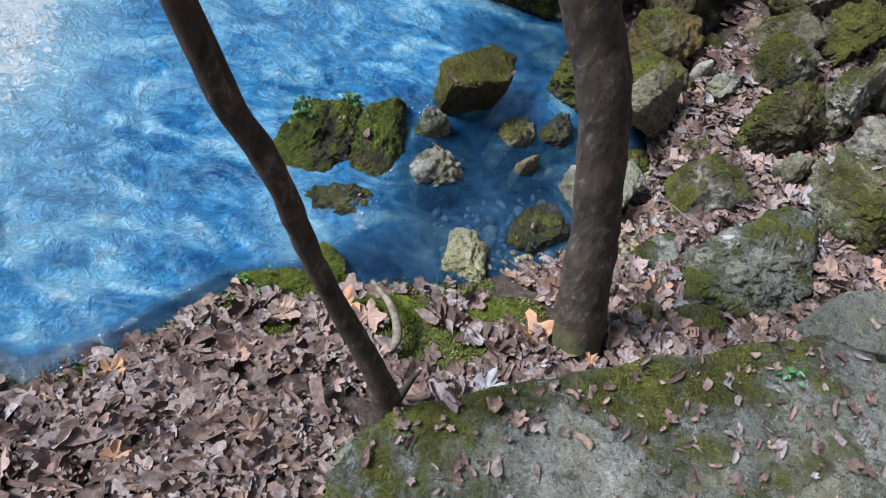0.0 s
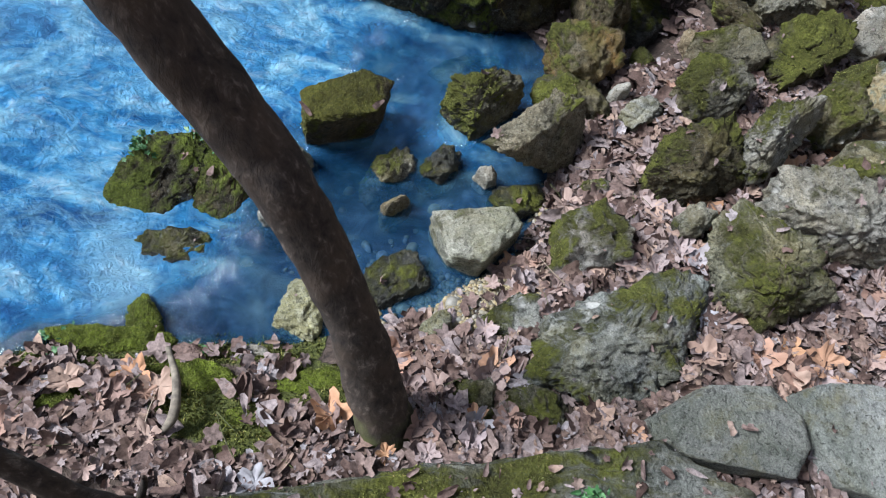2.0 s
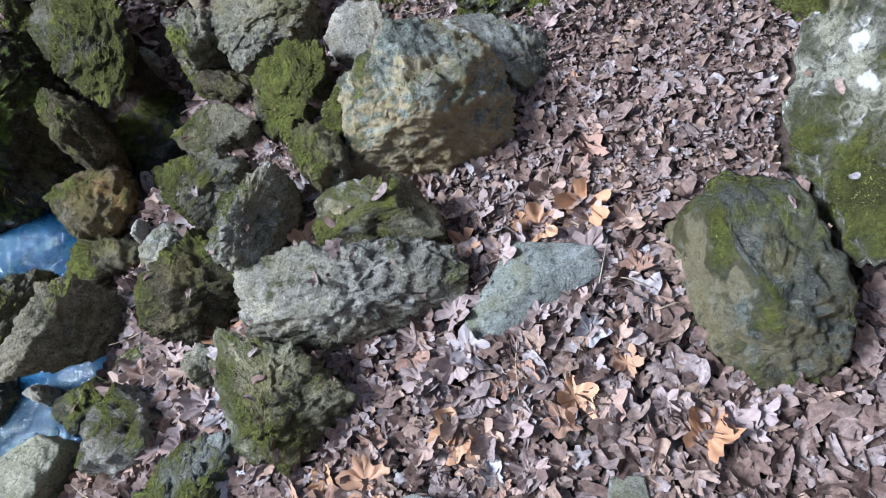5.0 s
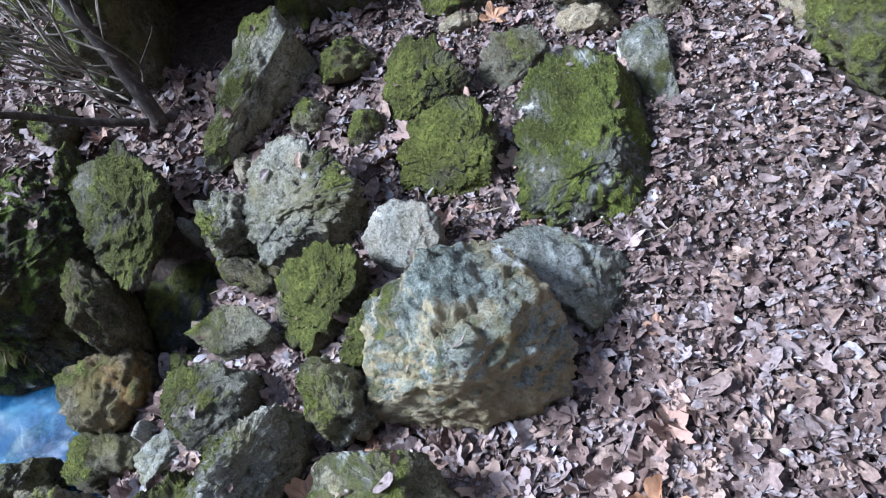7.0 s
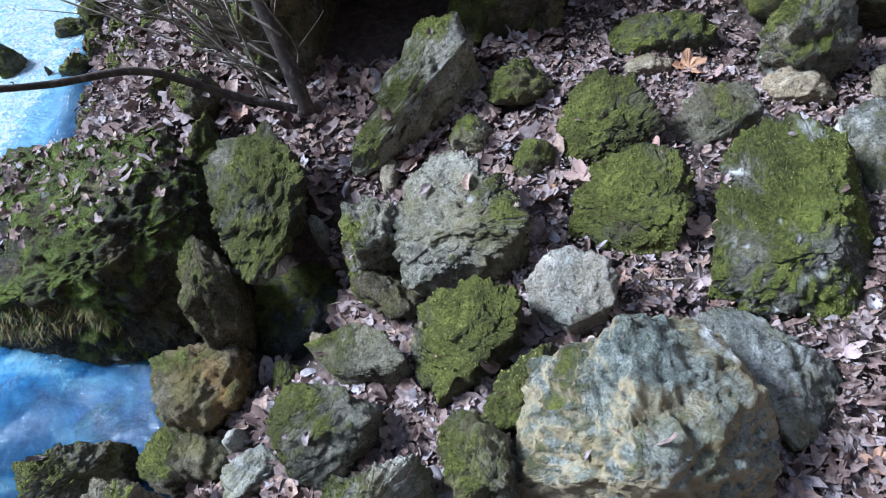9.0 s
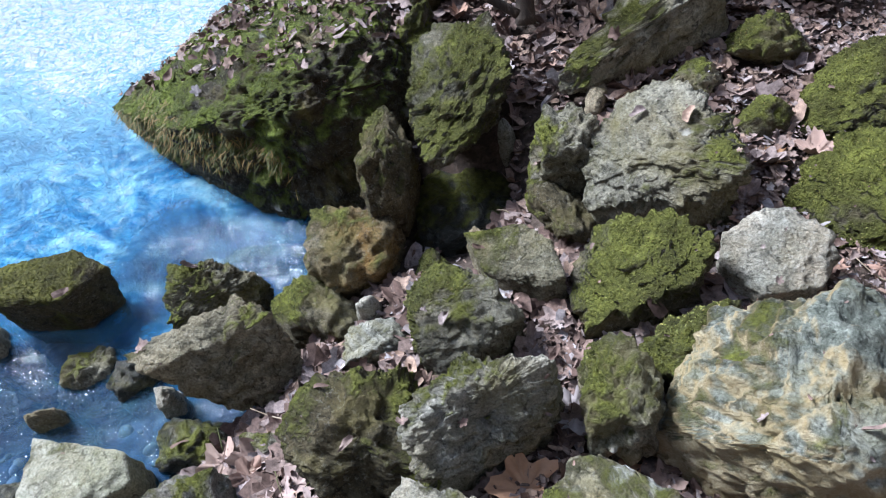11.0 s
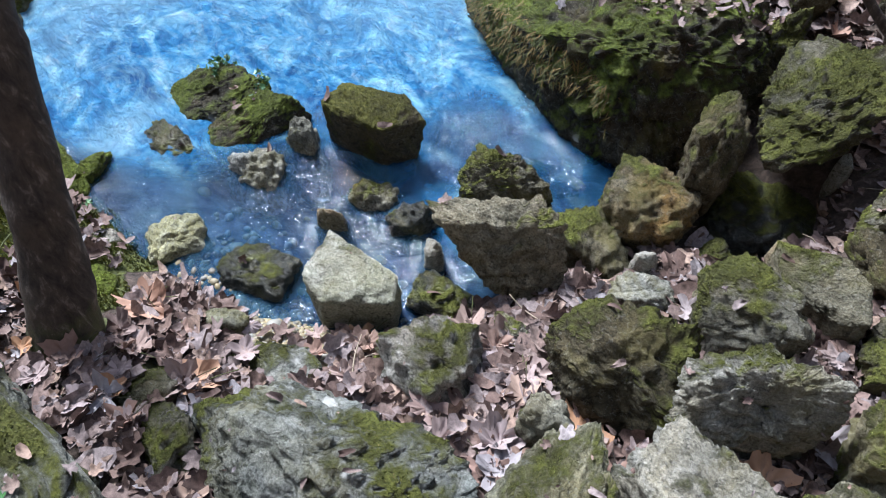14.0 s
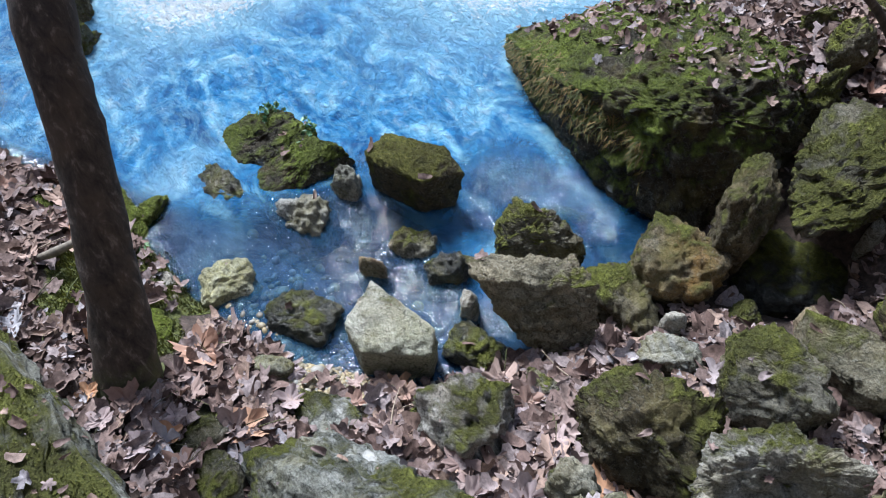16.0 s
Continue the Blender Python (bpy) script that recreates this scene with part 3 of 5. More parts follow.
def rock(name, style, centre, half, turn, tilt=(0, 0)):
    """A rock whose top and girth are as given; it reaches down into whatever carries it."""
    x, y, z = centre
    top, floor_z = z + half[2], float(ground_height(x, y)) - 0.03
    low = min(z - half[2], floor_z)
    top = max(top, floor_z + 0.04)
    half = (half[0], half[1], max((top - low) / 2, 0.35 * min(half[:2])))
    low = top - 2 * half[2]
    me = rock_mesh(name, style, half, 11 + len(PLACED))
    ob = new(name, me)
    ob.matrix_world = pose(x, y, (top + low) / 2, tilt[0], tilt[1], turn)
    PLACED.append((x, y, half[0], half[1], radians(turn), top, style, ob))
    add_moss(ob, style, 500 + len(PLACED))
    return tagged(ob, LABEL[style], "moss" if style == "clump" else "rock", "rocks of the stream bank")


rock("limestone_rock", "grey", (0.399, 1.343, 0.013), (0.092, 0.113, 0.058), 124)
rock("mossy_rock", "greymoss", (0.377, 1.540, 0.052), (0.081, 0.059, 0.050), 3)
rock("mossy_rock", "greymoss", (0.718, 1.586, -0.01), (0.134, 0.080, 0.050), 63)
rock("tan_stone", "tan", (0.758, 1.429, 0.056), (0.029, 0.066, 0.028), 128)
rock("wet_dark_rock", "dark", (0.905, 1.632, 0.015), (0.096, 0.069, 0.061), 59)
rock("white_stone", "white", (1.068, 1.597, 0.067), (0.033, 0.041, 0.030), 58)
rock("mossy_boulder", "moss", (1.352, 1.944, 0.099), (0.165, 0.097, 0.097), 153)
rock("ochre_rock", "ochre", (1.380, 2.127, 0.200), (0.142, 0.134, 0.074), 12)
rock("limestone_rock", "grey", (1.598, 1.886, 0.186), (0.058, 0.084, 0.051), 129)
rock("white_stone", "white", (1.522, 1.978, 0.200), (0.035, 0.028, 0.035), 20)
rock("tan_stone", "tan", (1.789, 2.173, 0.298), (0.071, 0.040, 0.043), 131)
rock("mossy_rock", "greymoss", (2.203, 1.853, 0.491), (0.078, 0.101, 0.049), 18)
rock("mossy_boulder", "moss", (2.299, 2.006, 0.451), (0.114, 0.066, 0.045), 50)
rock("yellow_limestone", "lime", (0.513, 0.990, 0.003), (0.081, 0.102, 0.052), 170)
rock("white_stone", "white", (0.408, 0.824, -0.001), (0.041, 0.032, 0.028), 9)
rock("yellow_limestone", "lime", (0.942, 0.978, 0.084), (0.068, 0.035, 0.036), 47)
rock("wet_dark_rock", "dark", (0.778, 1.134, 0.005), (0.085, 0.133, 0.045), 130)
rock("brown_rock", "brown", (1.404, 2.370, 0.286), (0.077, 0.183, 0.150), 22)
rock("mossy_rock", "greymoss", (1.896, 2.441, 0.473), (0.082, 0.086, 0.045), 175)
rock("brown_rock", "brown", (1.934, 2.329, 0.334), (0.070, 0.115, 0.063), 47)
rock("mossy_boulder", "moss", (2.289, 3.015, 0.428), (0.113, 0.101, 0.080), 0)
rock("mossy_rock", "greymoss", (2.136, 2.850, 0.384), (0.068, 0.071, 0.054), 180)
rock("mossy_boulder", "moss", (2.320, 2.718, 0.401), (0.068, 0.066, 0.051), 0)
rock("tan_stone", "tan", (3.094, 2.966, 0.364), (0.105, 0.065, 0.056), 164)
rock("tan_stone", "tan", (2.686, 3.096, 0.385), (0.075, 0.043, 0.038), 172)
rock("tan_stone", "tan", (3.333, 2.953, 0.371), (0.053, 0.068, 0.050), 173)
rock("mossy_boulder", "moss", (2.740, 3.209, 0.412), (0.172, 0.078, 0.067), 174)
rock("lichen_boulder", "lichen", (3.620, 1.377, 0.380), (0.420, 0.260, 0.300), 62)
rock("mossy_boulder", "moss", (3.768, 1.875, 0.298), (0.141, 0.215, 0.124), 59)
rock("mossy_boulder", "moss", (1.621, 2.164, 0.166), (0.054, 0.057, 0.042), 47)
rock("white_stone", "white", (1.670, 2.599, 0.319), (0.022, 0.025, 0.019), 179)
rock("tan_stone", "tan", (1.892, 2.730, 0.357), (0.034, 0.055, 0.034), 7)
rock("tan_stone", "tan", (1.899, 2.918, 0.370), (0.055, 0.037, 0.033), 177)
rock("mossy_boulder", "moss", (1.199, 2.938, 0.362), (0.072, 0.118, 0.068), 3)
rock("tan_stone", "tan", (3.580, 2.937, 0.340), (0.120, 0.050, 0.040), 160)
rock("tan_stone", "tan", (3.685, 2.759, 0.340), (0.050, 0.090, 0.050), 10)
rock("mossy_boulder", "moss", (3.777, 2.650, 0.420), (0.160, 0.320, 0.250), 5)
rock("mossy_boulder", "moss", (0.379, 3.476, 0.020), (0.070, 0.060, 0.050), 30)
rock("mossy_boulder", "moss", (0.013, 3.988, 0.020), (0.090, 0.070, 0.060), 0)
rock("mossy_boulder", "moss", (-0.129, 3.964, 0.020), (0.030, 0.030, 0.030), 0)
rock("mossy_boulder", "moss", (-0.410, 4.040, 0.030), (0.130, 0.100, 0.100), 0)
rock("mossy_boulder", "moss", (-0.136, 4.337, 0.020), (0.130, 0.060, 0.050), 10)
rock("mossy_boulder", "moss", (0.176, 3.168, 0.000), (0.060, 0.050, 0.030), 40)
rock("mossy_boulder", "moss", (0.294, 3.211, 0.000), (0.050, 0.040, 0.030), 40)
rock("mossy_boulder", "moss", (0.154, 4.064, 0.050), (0.090, 0.080, 0.090), 0)
rock("mossy_boulder", "moss", (0.072, 4.303, 0.080), (0.100, 0.100, 0.140), 0)
rock("mossy_boulder", "moss", (0.308, 3.635, 0.050), (0.050, 0.070, 0.070), 0)
rock("mossy_boulder", "moss", (-1.487, 0.955, 0.030), (0.150, 0.120, 0.140), 20)
rock("mossy_boulder", "moss", (-1.250, 0.936, 0.000), (0.160, 0.120, 0.130), 40)
rock("mossy_boulder", "moss", (-1.075, 0.831, 0.000), (0.120, 0.110, 0.120), 80)
rock("mossy_boulder", "moss", (-1.598, 0.977, 0.060), (0.140, 0.140, 0.160), 10)
rock("moss_clump", "clump", (-0.037, 0.794, 0.015), (0.200, 0.050, 0.030), 8)
rock("moss_clump", "clump", (0.045, 0.860, 0.015), (0.100, 0.060, 0.030), 130)
rock("moss_clump", "clump", (-0.078, 0.563, 0.105), (0.060, 0.050, 0.024), 20)
rock("moss_clump", "clump", (0.252, 0.675, 0.065), (0.160, 0.090, 0.021), 10)
rock("moss_clump", "clump", (0.590, 0.727, 0.085), (0.120, 0.060, 0.018), 15)
rock("moss_clump", "clump", (-0.044, 0.595, 0.105), (0.050, 0.040, 0.024), 20)
rock("moss_clump", "clump", (0.423, 0.603, 0.105), (0.070, 0.050, 0.021), 30)
rock("mossy_rock", "greymoss", (1.093, 0.760, 0.170), (0.070, 0.050, 0.040), 20)
rock("mossy_rock", "greymoss", (1.264, 0.740, 0.200), (0.120, 0.060, 0.060), 160)
rock("mossy_rock", "greymoss", (1.040, 0.755, 0.120), (0.060, 0.050, 0.035), 20)
rock("mossy_rock", "greymoss", (1.127, 0.694, 0.160), (0.060, 0.045, 0.030), 0)
rock("mossy_rock", "greymoss", (1.453, 1.571, 0.140), (0.060, 0.030, 0.030), 10)
rock("mossy_rock", "greymoss", (1.734, 1.407, 0.300), (0.060, 0.050, 0.060), 30)
rock("mossy_rock", "greymoss", (3.125, 3.080, 0.500), (0.120, 0.100, 0.100), 0)
rock("wet_dark_rock", "dark", (1.194, 1.528, 0.020), (0.110, 0.080, 0.040), 20)
rock("wet_dark_rock", "dark", (0.948, 2.155, -0.055), (0.160, 0.070, 0.030), 20)

# Dark fill under the wedge boulder, added in place of its deep shade.
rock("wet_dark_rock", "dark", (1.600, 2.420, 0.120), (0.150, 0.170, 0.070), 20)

hull_rock("limestone_boulder", "grey", [(1.93, 1.53, 0.50), (2.09, 1.55, 0.53), (2.24, 1.47, 0.55), (2.35, 1.44, 0.51), (2.48, 1.45, 0.47), (2.50, 1.36, 0.41), (2.13, 1.35, 0.50), (1.93, 1.39, 0.49), (2.48, 1.32, 0.34), (2.30, 1.31, 0.34), (2.10, 1.32, 0.34), (1.91, 1.37, 0.36)],
          "craggy grey limestone boulder with pale top beside the path", 120, 5, 0.03, 0.8, base=0.88)
hull_rock("limestone_rock", "crust", [(2.14, 1.62, 0.47), (2.19, 1.69, 0.50), (2.31, 1.66, 0.55), (2.42, 1.64, 0.53), (2.47, 1.55, 0.47), (2.47, 1.48, 0.44), (2.35, 1.56, 0.57), (2.14, 1.55, 0.48)],
          "rough olive crusted rock leaning on a grey boulder", 121, 4, 0.03, 0.6, base=0.88)
hull_rock("limestone_rock", "crust", [(1.77, 1.39, 0.37), (1.83, 1.44, 0.42), (1.90, 1.16, 0.46), (1.97, 1.30, 0.46), (2.05, 1.29, 0.46), (2.12, 1.17, 0.38), (1.91, 1.05, 0.31), (1.79, 1.14, 0.31), (1.77, 1.29, 0.33), (2.08, 1.14, 0.32)],
          "dark angular rock below the craggy grey boulder", 122, 5, 0.03, 0.8, base=0.88)
hull_rock("pale_stone_block", "paleflat", [(2.63, 1.44, 0.37), (2.68, 1.37, 0.41), (2.82, 1.34, 0.40), (2.83, 1.28, 0.36), (2.70, 1.30, 0.35), (2.60, 1.28, 0.40), (2.55, 1.26, 0.35), (2.42, 1.24, 0.36), (2.47, 1.19, 0.34), (2.52, 1.32, 0.38)],
          "smooth pale grey stone half buried in leaves of the path", 123, 4, 0.03, 0.6, base=0.88)
hull_rock("limestone_boulder", "bigochre", [(2.32, 2.02, 0.52), (2.49, 2.03, 0.66), (2.63, 2.09, 0.56), (2.75, 1.94, 0.55), (2.77, 1.84, 0.46), (2.52, 1.74, 0.64), (2.28, 1.81, 0.45), (2.32, 1.91, 0.36), (2.42, 1.76, 0.36), (2.53, 1.72, 0.36), (2.68, 1.77, 0.36), (2.76, 1.82, 0.38), (2.27, 1.80, 0.40), (2.74, 1.75, 0.36), (2.40, 1.90, 0.62)],
          "large knobbly limestone boulder, grey above and ochre below", 124, 5, 0.03, 0.8, base=0.88)
hull_rock("limestone_rock", "palegrey", [(2.96, 2.08, 0.34), (2.83, 1.89, 0.39), (2.73, 2.19, 0.44), (2.64, 2.12, 0.50), (2.78, 2.17, 0.44), (2.89, 2.10, 0.42), (2.96, 2.04, 0.34), (2.92, 1.96, 0.31), (2.84, 1.90, 0.33)],
          "pale weathered limestone lobe beside the large boulder", 125, 5, 0.03, 0.8, base=0.88)
hull_rock("white_stone", "white", [(2.30, 2.27, 0.45), (2.35, 2.32, 0.48), (2.41, 2.33, 0.50), (2.49, 2.30, 0.49), (2.52, 2.27, 0.45), (2.50, 2.21, 0.42), (2.40, 2.17, 0.40), (2.31, 2.23, 0.40)],
          "clean whitish limestone lying on dead leaves", 126, 4, 0.03, 0.6, base=0.88)
hull_rock("mossy_boulder", "mosswhite", [(2.99, 2.69, 0.52), (3.08, 2.63, 0.50), (3.03, 2.36, 0.44), (3.02, 2.23, 0.34), (2.83, 2.21, 0.40), (2.73, 2.27, 0.43), (2.81, 2.61, 0.49), (2.87, 2.68, 0.52), (3.14, 2.41, 0.33), (3.06, 2.21, 0.30), (3.16, 2.67, 0.36), (2.83, 2.22, 0.33)],
          "green mossy slab with white lichen patch beside the path", 127, 5, 0.03, 0.8, base=0.88)
hull_rock("limestone_rock", "grey", [(3.13, 2.78, 0.42), (3.22, 2.81, 0.45), (3.28, 2.80, 0.43), (3.25, 2.54, 0.36), (3.18, 2.51, 0.34), (3.15, 2.72, 0.40), (3.25, 2.65, 0.42)],
          "upright grey limestone beside the mossy slab", 128, 4, 0.03, 0.6, base=0.88)
hull_rock("mossy_boulder", "greymoss", [(2.00, 2.54, 0.50), (2.06, 2.62, 0.54), (2.13, 2.61, 0.55), (2.25, 2.53, 0.54), (2.32, 2.40, 0.52), (2.24, 2.33, 0.46), (2.07, 2.31, 0.40), (2.00, 2.30, 0.40), (1.97, 2.39, 0.48), (1.98, 2.48, 0.50)],
          "flat grey boulder with thick moss on its edges", 129, 5, 0.03, 0.8, base=0.88)
hull_rock("mossy_boulder", "moss", [(2.49, 2.59, 0.50), (2.60, 2.61, 0.54), (2.68, 2.59, 0.54), (2.72, 2.52, 0.48), (2.69, 2.43, 0.45), (2.66, 2.39, 0.36), (2.53, 2.40, 0.36), (2.41, 2.47, 0.38), (2.44, 2.54, 0.46)],
          "squat boulder with bright moss on its crown", 130, 5, 0.03, 0.8, base=0.88)
hull_rock("mossy_boulder", "moss", [(2.46, 2.92, 0.50), (2.52, 2.90, 0.55), (2.60, 2.86, 0.56), (2.68, 2.76, 0.50), (2.67, 2.73, 0.42), (2.57, 2.71, 0.40), (2.41, 2.72, 0.38), (2.39, 2.83, 0.40)],
          "mossy boulder with grassy tufts on its flank", 131, 5, 0.03, 0.8, base=0.88)
hull_rock("mossy_boulder", "greymoss", [(2.73, 2.80, 0.48), (2.77, 2.82, 0.53), (2.90, 2.81, 0.54), (2.93, 2.76, 0.50), (2.87, 2.74, 0.45), (2.78, 2.73, 0.38), (2.71, 2.77, 0.40), (2.82, 2.88, 0.45)],
          "dark stone with moss film behind the mossy slab", 132, 4, 0.03, 0.6, base=0.88)
hull_rock("mossy_boulder", "moss", [(2.02, 2.20, 0.40), (2.08, 2.24, 0.46), (2.18, 2.25, 0.50), (2.29, 2.23, 0.50), (2.29, 2.14, 0.46), (2.21, 2.08, 0.42), (2.09, 2.02, 0.33), (2.03, 2.10, 0.34)],
          "rounded stone with moss on the side to the stream", 133, 5, 0.03, 0.8, base=0.88)
hull_rock("limestone_rock", "tangrey", [(1.74, 2.16, 0.36), (1.88, 2.19, 0.42), (1.96, 2.16, 0.42), (2.02, 2.10, 0.38), (1.97, 2.08, 0.34), (1.82, 2.09, 0.32)],
          "low tan grey stone wedged among the boulders", 134, 4, 0.03, 0.6, base=0.88)
hull_rock("mossy_rock", "brown", [(1.69, 1.50, 0.36), (1.70, 1.57, 0.42), (1.74, 1.68, 0.46), (1.80, 1.74, 0.46), (1.83, 1.74, 0.42), (1.84, 1.67, 0.38), (1.89, 1.57, 0.30), (1.78, 1.50, 0.28), (1.71, 1.49, 0.30), (1.58, 1.55, 0.34), (1.60, 1.66, 0.40), (1.92, 1.61, 0.34)],
          "shaggy rock with olive moss and a bare grey end", 135, 5, 0.03, 0.8, base=0.88)
hull_rock("limestone_rock", "grey", [(1.88, 1.59, 0.46), (1.92, 1.66, 0.52), (2.04, 1.79, 0.54), (2.08, 1.80, 0.52), (1.92, 1.58, 0.42), (1.99, 1.69, 0.44), (2.06, 1.77, 0.45), (1.92, 1.57, 0.33), (2.03, 1.69, 0.33), (2.10, 1.78, 0.34), (2.09, 1.85, 0.38), (1.85, 1.66, 0.46), (1.92, 1.78, 0.50), (2.06, 1.81, 0.52), (2.11, 1.77, 0.45), (1.96, 1.58, 0.36), (1.89, 1.65, 0.38)],
          "long slanting slab of bare grey green limestone", 136, 5, 0.03, 0.8, base=0.88)
hull_rock("mossy_rock", "greymoss", [(1.76, 1.84, 0.36), (1.75, 1.89, 0.40), (1.78, 1.97, 0.42), (1.84, 2.01, 0.42), (1.96, 1.99, 0.36), (1.90, 1.88, 0.32), (1.83, 1.82, 0.31), (1.68, 1.96, 0.36), (1.73, 2.03, 0.40), (1.87, 2.02, 0.42), (1.95, 1.95, 0.38), (1.91, 1.89, 0.34)],
          "rounded grey rock with yellow moss on its crown", 137, 4, 0.03, 0.6, base=0.88)
hull_rock("mossy_rock", "tangrey", [(1.12, 1.58, 0.25), (1.14, 1.66, 0.26), (1.26, 1.80, 0.28), (1.31, 1.84, 0.28), (1.34, 1.82, 0.26), (1.38, 1.80, 0.08), (1.35, 1.67, 0.07), (1.27, 1.63, 0.08), (1.18, 1.64, 0.13), (1.35, 1.80, 0.18), (1.00, 1.61, 0.22), (1.25, 1.84, 0.29), (1.36, 1.83, 0.28), (1.22, 1.82, 0.00), (1.45, 1.80, 0.00)],
          "wedge of grey rock with an undercut face at the water", 138, 5, 0.03, 0.8, base=0.0)
hull_rock("mossy_boulder", "moss", [(0.99, 1.76, 0.12), (0.96, 1.81, 0.19), (0.97, 1.89, 0.22), (1.04, 1.94, 0.22), (1.15, 1.99, 0.16), (1.14, 2.00, 0.05), (0.99, 1.79, 0.05), (0.86, 1.86, 0.08), (0.89, 1.91, 0.18), (1.01, 1.94, 0.21), (1.13, 1.92, 0.18), (1.16, 1.92, 0.08), (1.02, 1.78, 0.03)],
          "rock with bright moss standing in the shallows", 139, 5, 0.03, 0.8, base=0.88)
hull_rock("rock_outcrop", "outcrop", [(1.64, 1.22, 0.30), (1.67, 1.04, 0.34), (1.35, 0.88, 0.35), (1.43, 1.03, 0.29), (1.27, 1.03, 0.20), (1.41, 0.83, 0.31), (1.21, 0.82, 0.22), (1.78, 1.20, 0.28), (1.73, 1.04, 0.28), (1.64, 0.82, 0.26), (1.42, 0.77, 0.25)],
          "low craggy outcrop of pitted grey rock with moss", 140, 5, 0.03, 0.8, base=0.88)
hull_rock("limestone_rock", "outcrop", [(1.08, 1.02, 0.13), (1.18, 1.11, 0.15), (1.27, 1.12, 0.16), (1.28, 0.99, 0.14), (1.15, 0.96, 0.12)],
          "small pitted grey rock at the edge of the shallows", 141, 4, 0.03, 0.6, base=0.88)
hull_rock("flat_stone_slab", "paleflat", [(2.65, 0.81, 0.38), (2.72, 0.79, 0.38), (2.70, 0.66, 0.37), (2.65, 0.63, 0.37), (2.57, 0.65, 0.37), (2.61, 0.74, 0.38)],
          "narrow pale grey stone lying among the leaves of the path", 150, 4, 0.05, 0.4, base=0.95)
hull_rock("mossy_block", "moss_top", [(0.40, 1.60, 0.19), (0.36, 1.72, 0.20), (0.56, 1.85, 0.20), (0.68, 1.85, 0.17), (0.66, 1.70, 0.18), (0.50, 1.62, 0.18), (0.40, 1.63, -0.12), (0.38, 1.72, -0.12), (0.56, 1.84, -0.12), (0.64, 1.82, -0.12), (0.62, 1.72, -0.12)],
          LABEL["moss_top"], 81, 4, 0.12)
hull_rock("pale_stone_block", "pale", [(0.87, 1.36, 0.15), (1.15, 1.43, 0.16), (1.20, 1.37, 0.13), (1.07, 1.20, 0.14), (0.96, 1.21, 0.14), (0.88, 1.37, -0.10), (1.14, 1.42, -0.10), (1.20, 1.36, -0.10), (1.08, 1.21, -0.10), (0.97, 1.24, -0.10)],
          LABEL["pale"], 82, 4, 0.12)
hull_rock("flat_topped_rock", "flatmoss", [(1.33, 1.24, 0.27), (1.35, 1.38, 0.26), (1.44, 1.46, 0.25), (1.53, 1.35, 0.27), (1.52, 1.25, 0.27), (1.29, 1.21, 0.04), (1.31, 1.45, 0.04), (1.48, 1.51, 0.04), (1.61, 1.33, 0.04), (1.50, 1.19, 0.04)],
          LABEL["flatmoss"], 84, 4, 0.08)
hull_rock("flat_stone_slab", "paleflat", [(1.56, 0.73, 0.40), (1.69, 0.83, 0.40), (1.87, 0.85, 0.40), (1.96, 0.77, 0.40), (1.97, 0.70, 0.40), (1.92, 0.61, 0.40), (1.61, 0.63, 0.40), (1.55, 0.73, 0.22), (1.69, 0.83, 0.22), (1.87, 0.85, 0.22), (1.96, 0.77, 0.22), (1.97, 0.70, 0.22), (1.92, 0.61, 0.22), (1.60, 0.62, 0.22)],
          LABEL["paleflat"], 85, 4, 0.06, 0.35)
hull_rock("flat_stone_slab", "paleflat", [(1.97, 0.85, 0.40), (2.05, 0.89, 0.40), (2.21, 0.90, 0.40), (2.37, 0.82, 0.40), (2.35, 0.67, 0.40), (2.26, 0.57, 0.40), (2.05, 0.61, 0.40), (2.01, 0.72, 0.40), (1.97, 0.85, 0.22), (2.05, 0.89, 0.22), (2.21, 0.91, 0.22), (2.38, 0.82, 0.22), (2.36, 0.66, 0.22), (2.26, 0.57, 0.22), (2.04, 0.61, 0.22), (2.00, 0.72, 0.22)],
          LABEL["paleflat"], 86, 4, 0.06, 0.35)
hull_rock("rock_ledge", "ledge", [(0.12, 0.11, 0.40), (0.16, 0.23, 0.40), (0.28, 0.33, 0.43), (0.52, 0.38, 0.43), (0.82, 0.38, 0.43), (1.08, 0.45, 0.43), (1.39, 0.58, 0.43), (1.56, 0.66, 0.43), (1.90, 0.45, 0.46), (2.30, -0.10, 0.46), (1.60, -0.50, 0.42), (0.30, -0.50, 0.38), (0.10, -0.20, 0.36), (0.09, 0.11, 0.10), (0.13, 0.24, 0.10), (0.27, 0.34, 0.10), (0.50, 0.38, 0.10), (0.82, 0.39, 0.10), (1.09, 0.46, 0.10), (1.40, 0.59, 0.10), (1.58, 0.67, 0.10), (1.93, 0.46, 0.10), (2.34, -0.11, 0.10), (1.62, -0.52, 0.10), (0.28, -0.52, 0.10), (0.08, -0.21, 0.10)],
          LABEL["ledge"], 87, 5, 0.06, 0.45, 8)
hull_rock("mossy_boulder", "islet", [(-0.14, 1.30, 0.01), (-0.18, 1.37, 0.06), (-0.12, 1.51, 0.08), (0.06, 1.57, 0.08), (0.14, 1.51, 0.04), (0.09, 1.36, 0.00), (-0.08, 1.44, 0.09), (-0.24, 1.28, 0.00), (-0.20, 1.23, 0.00), (-0.01, 1.24, 0.00)],
          "dark islet rock with moss and ivy in the stream", 88, 5, 0.14, 0.5, base=1.0)
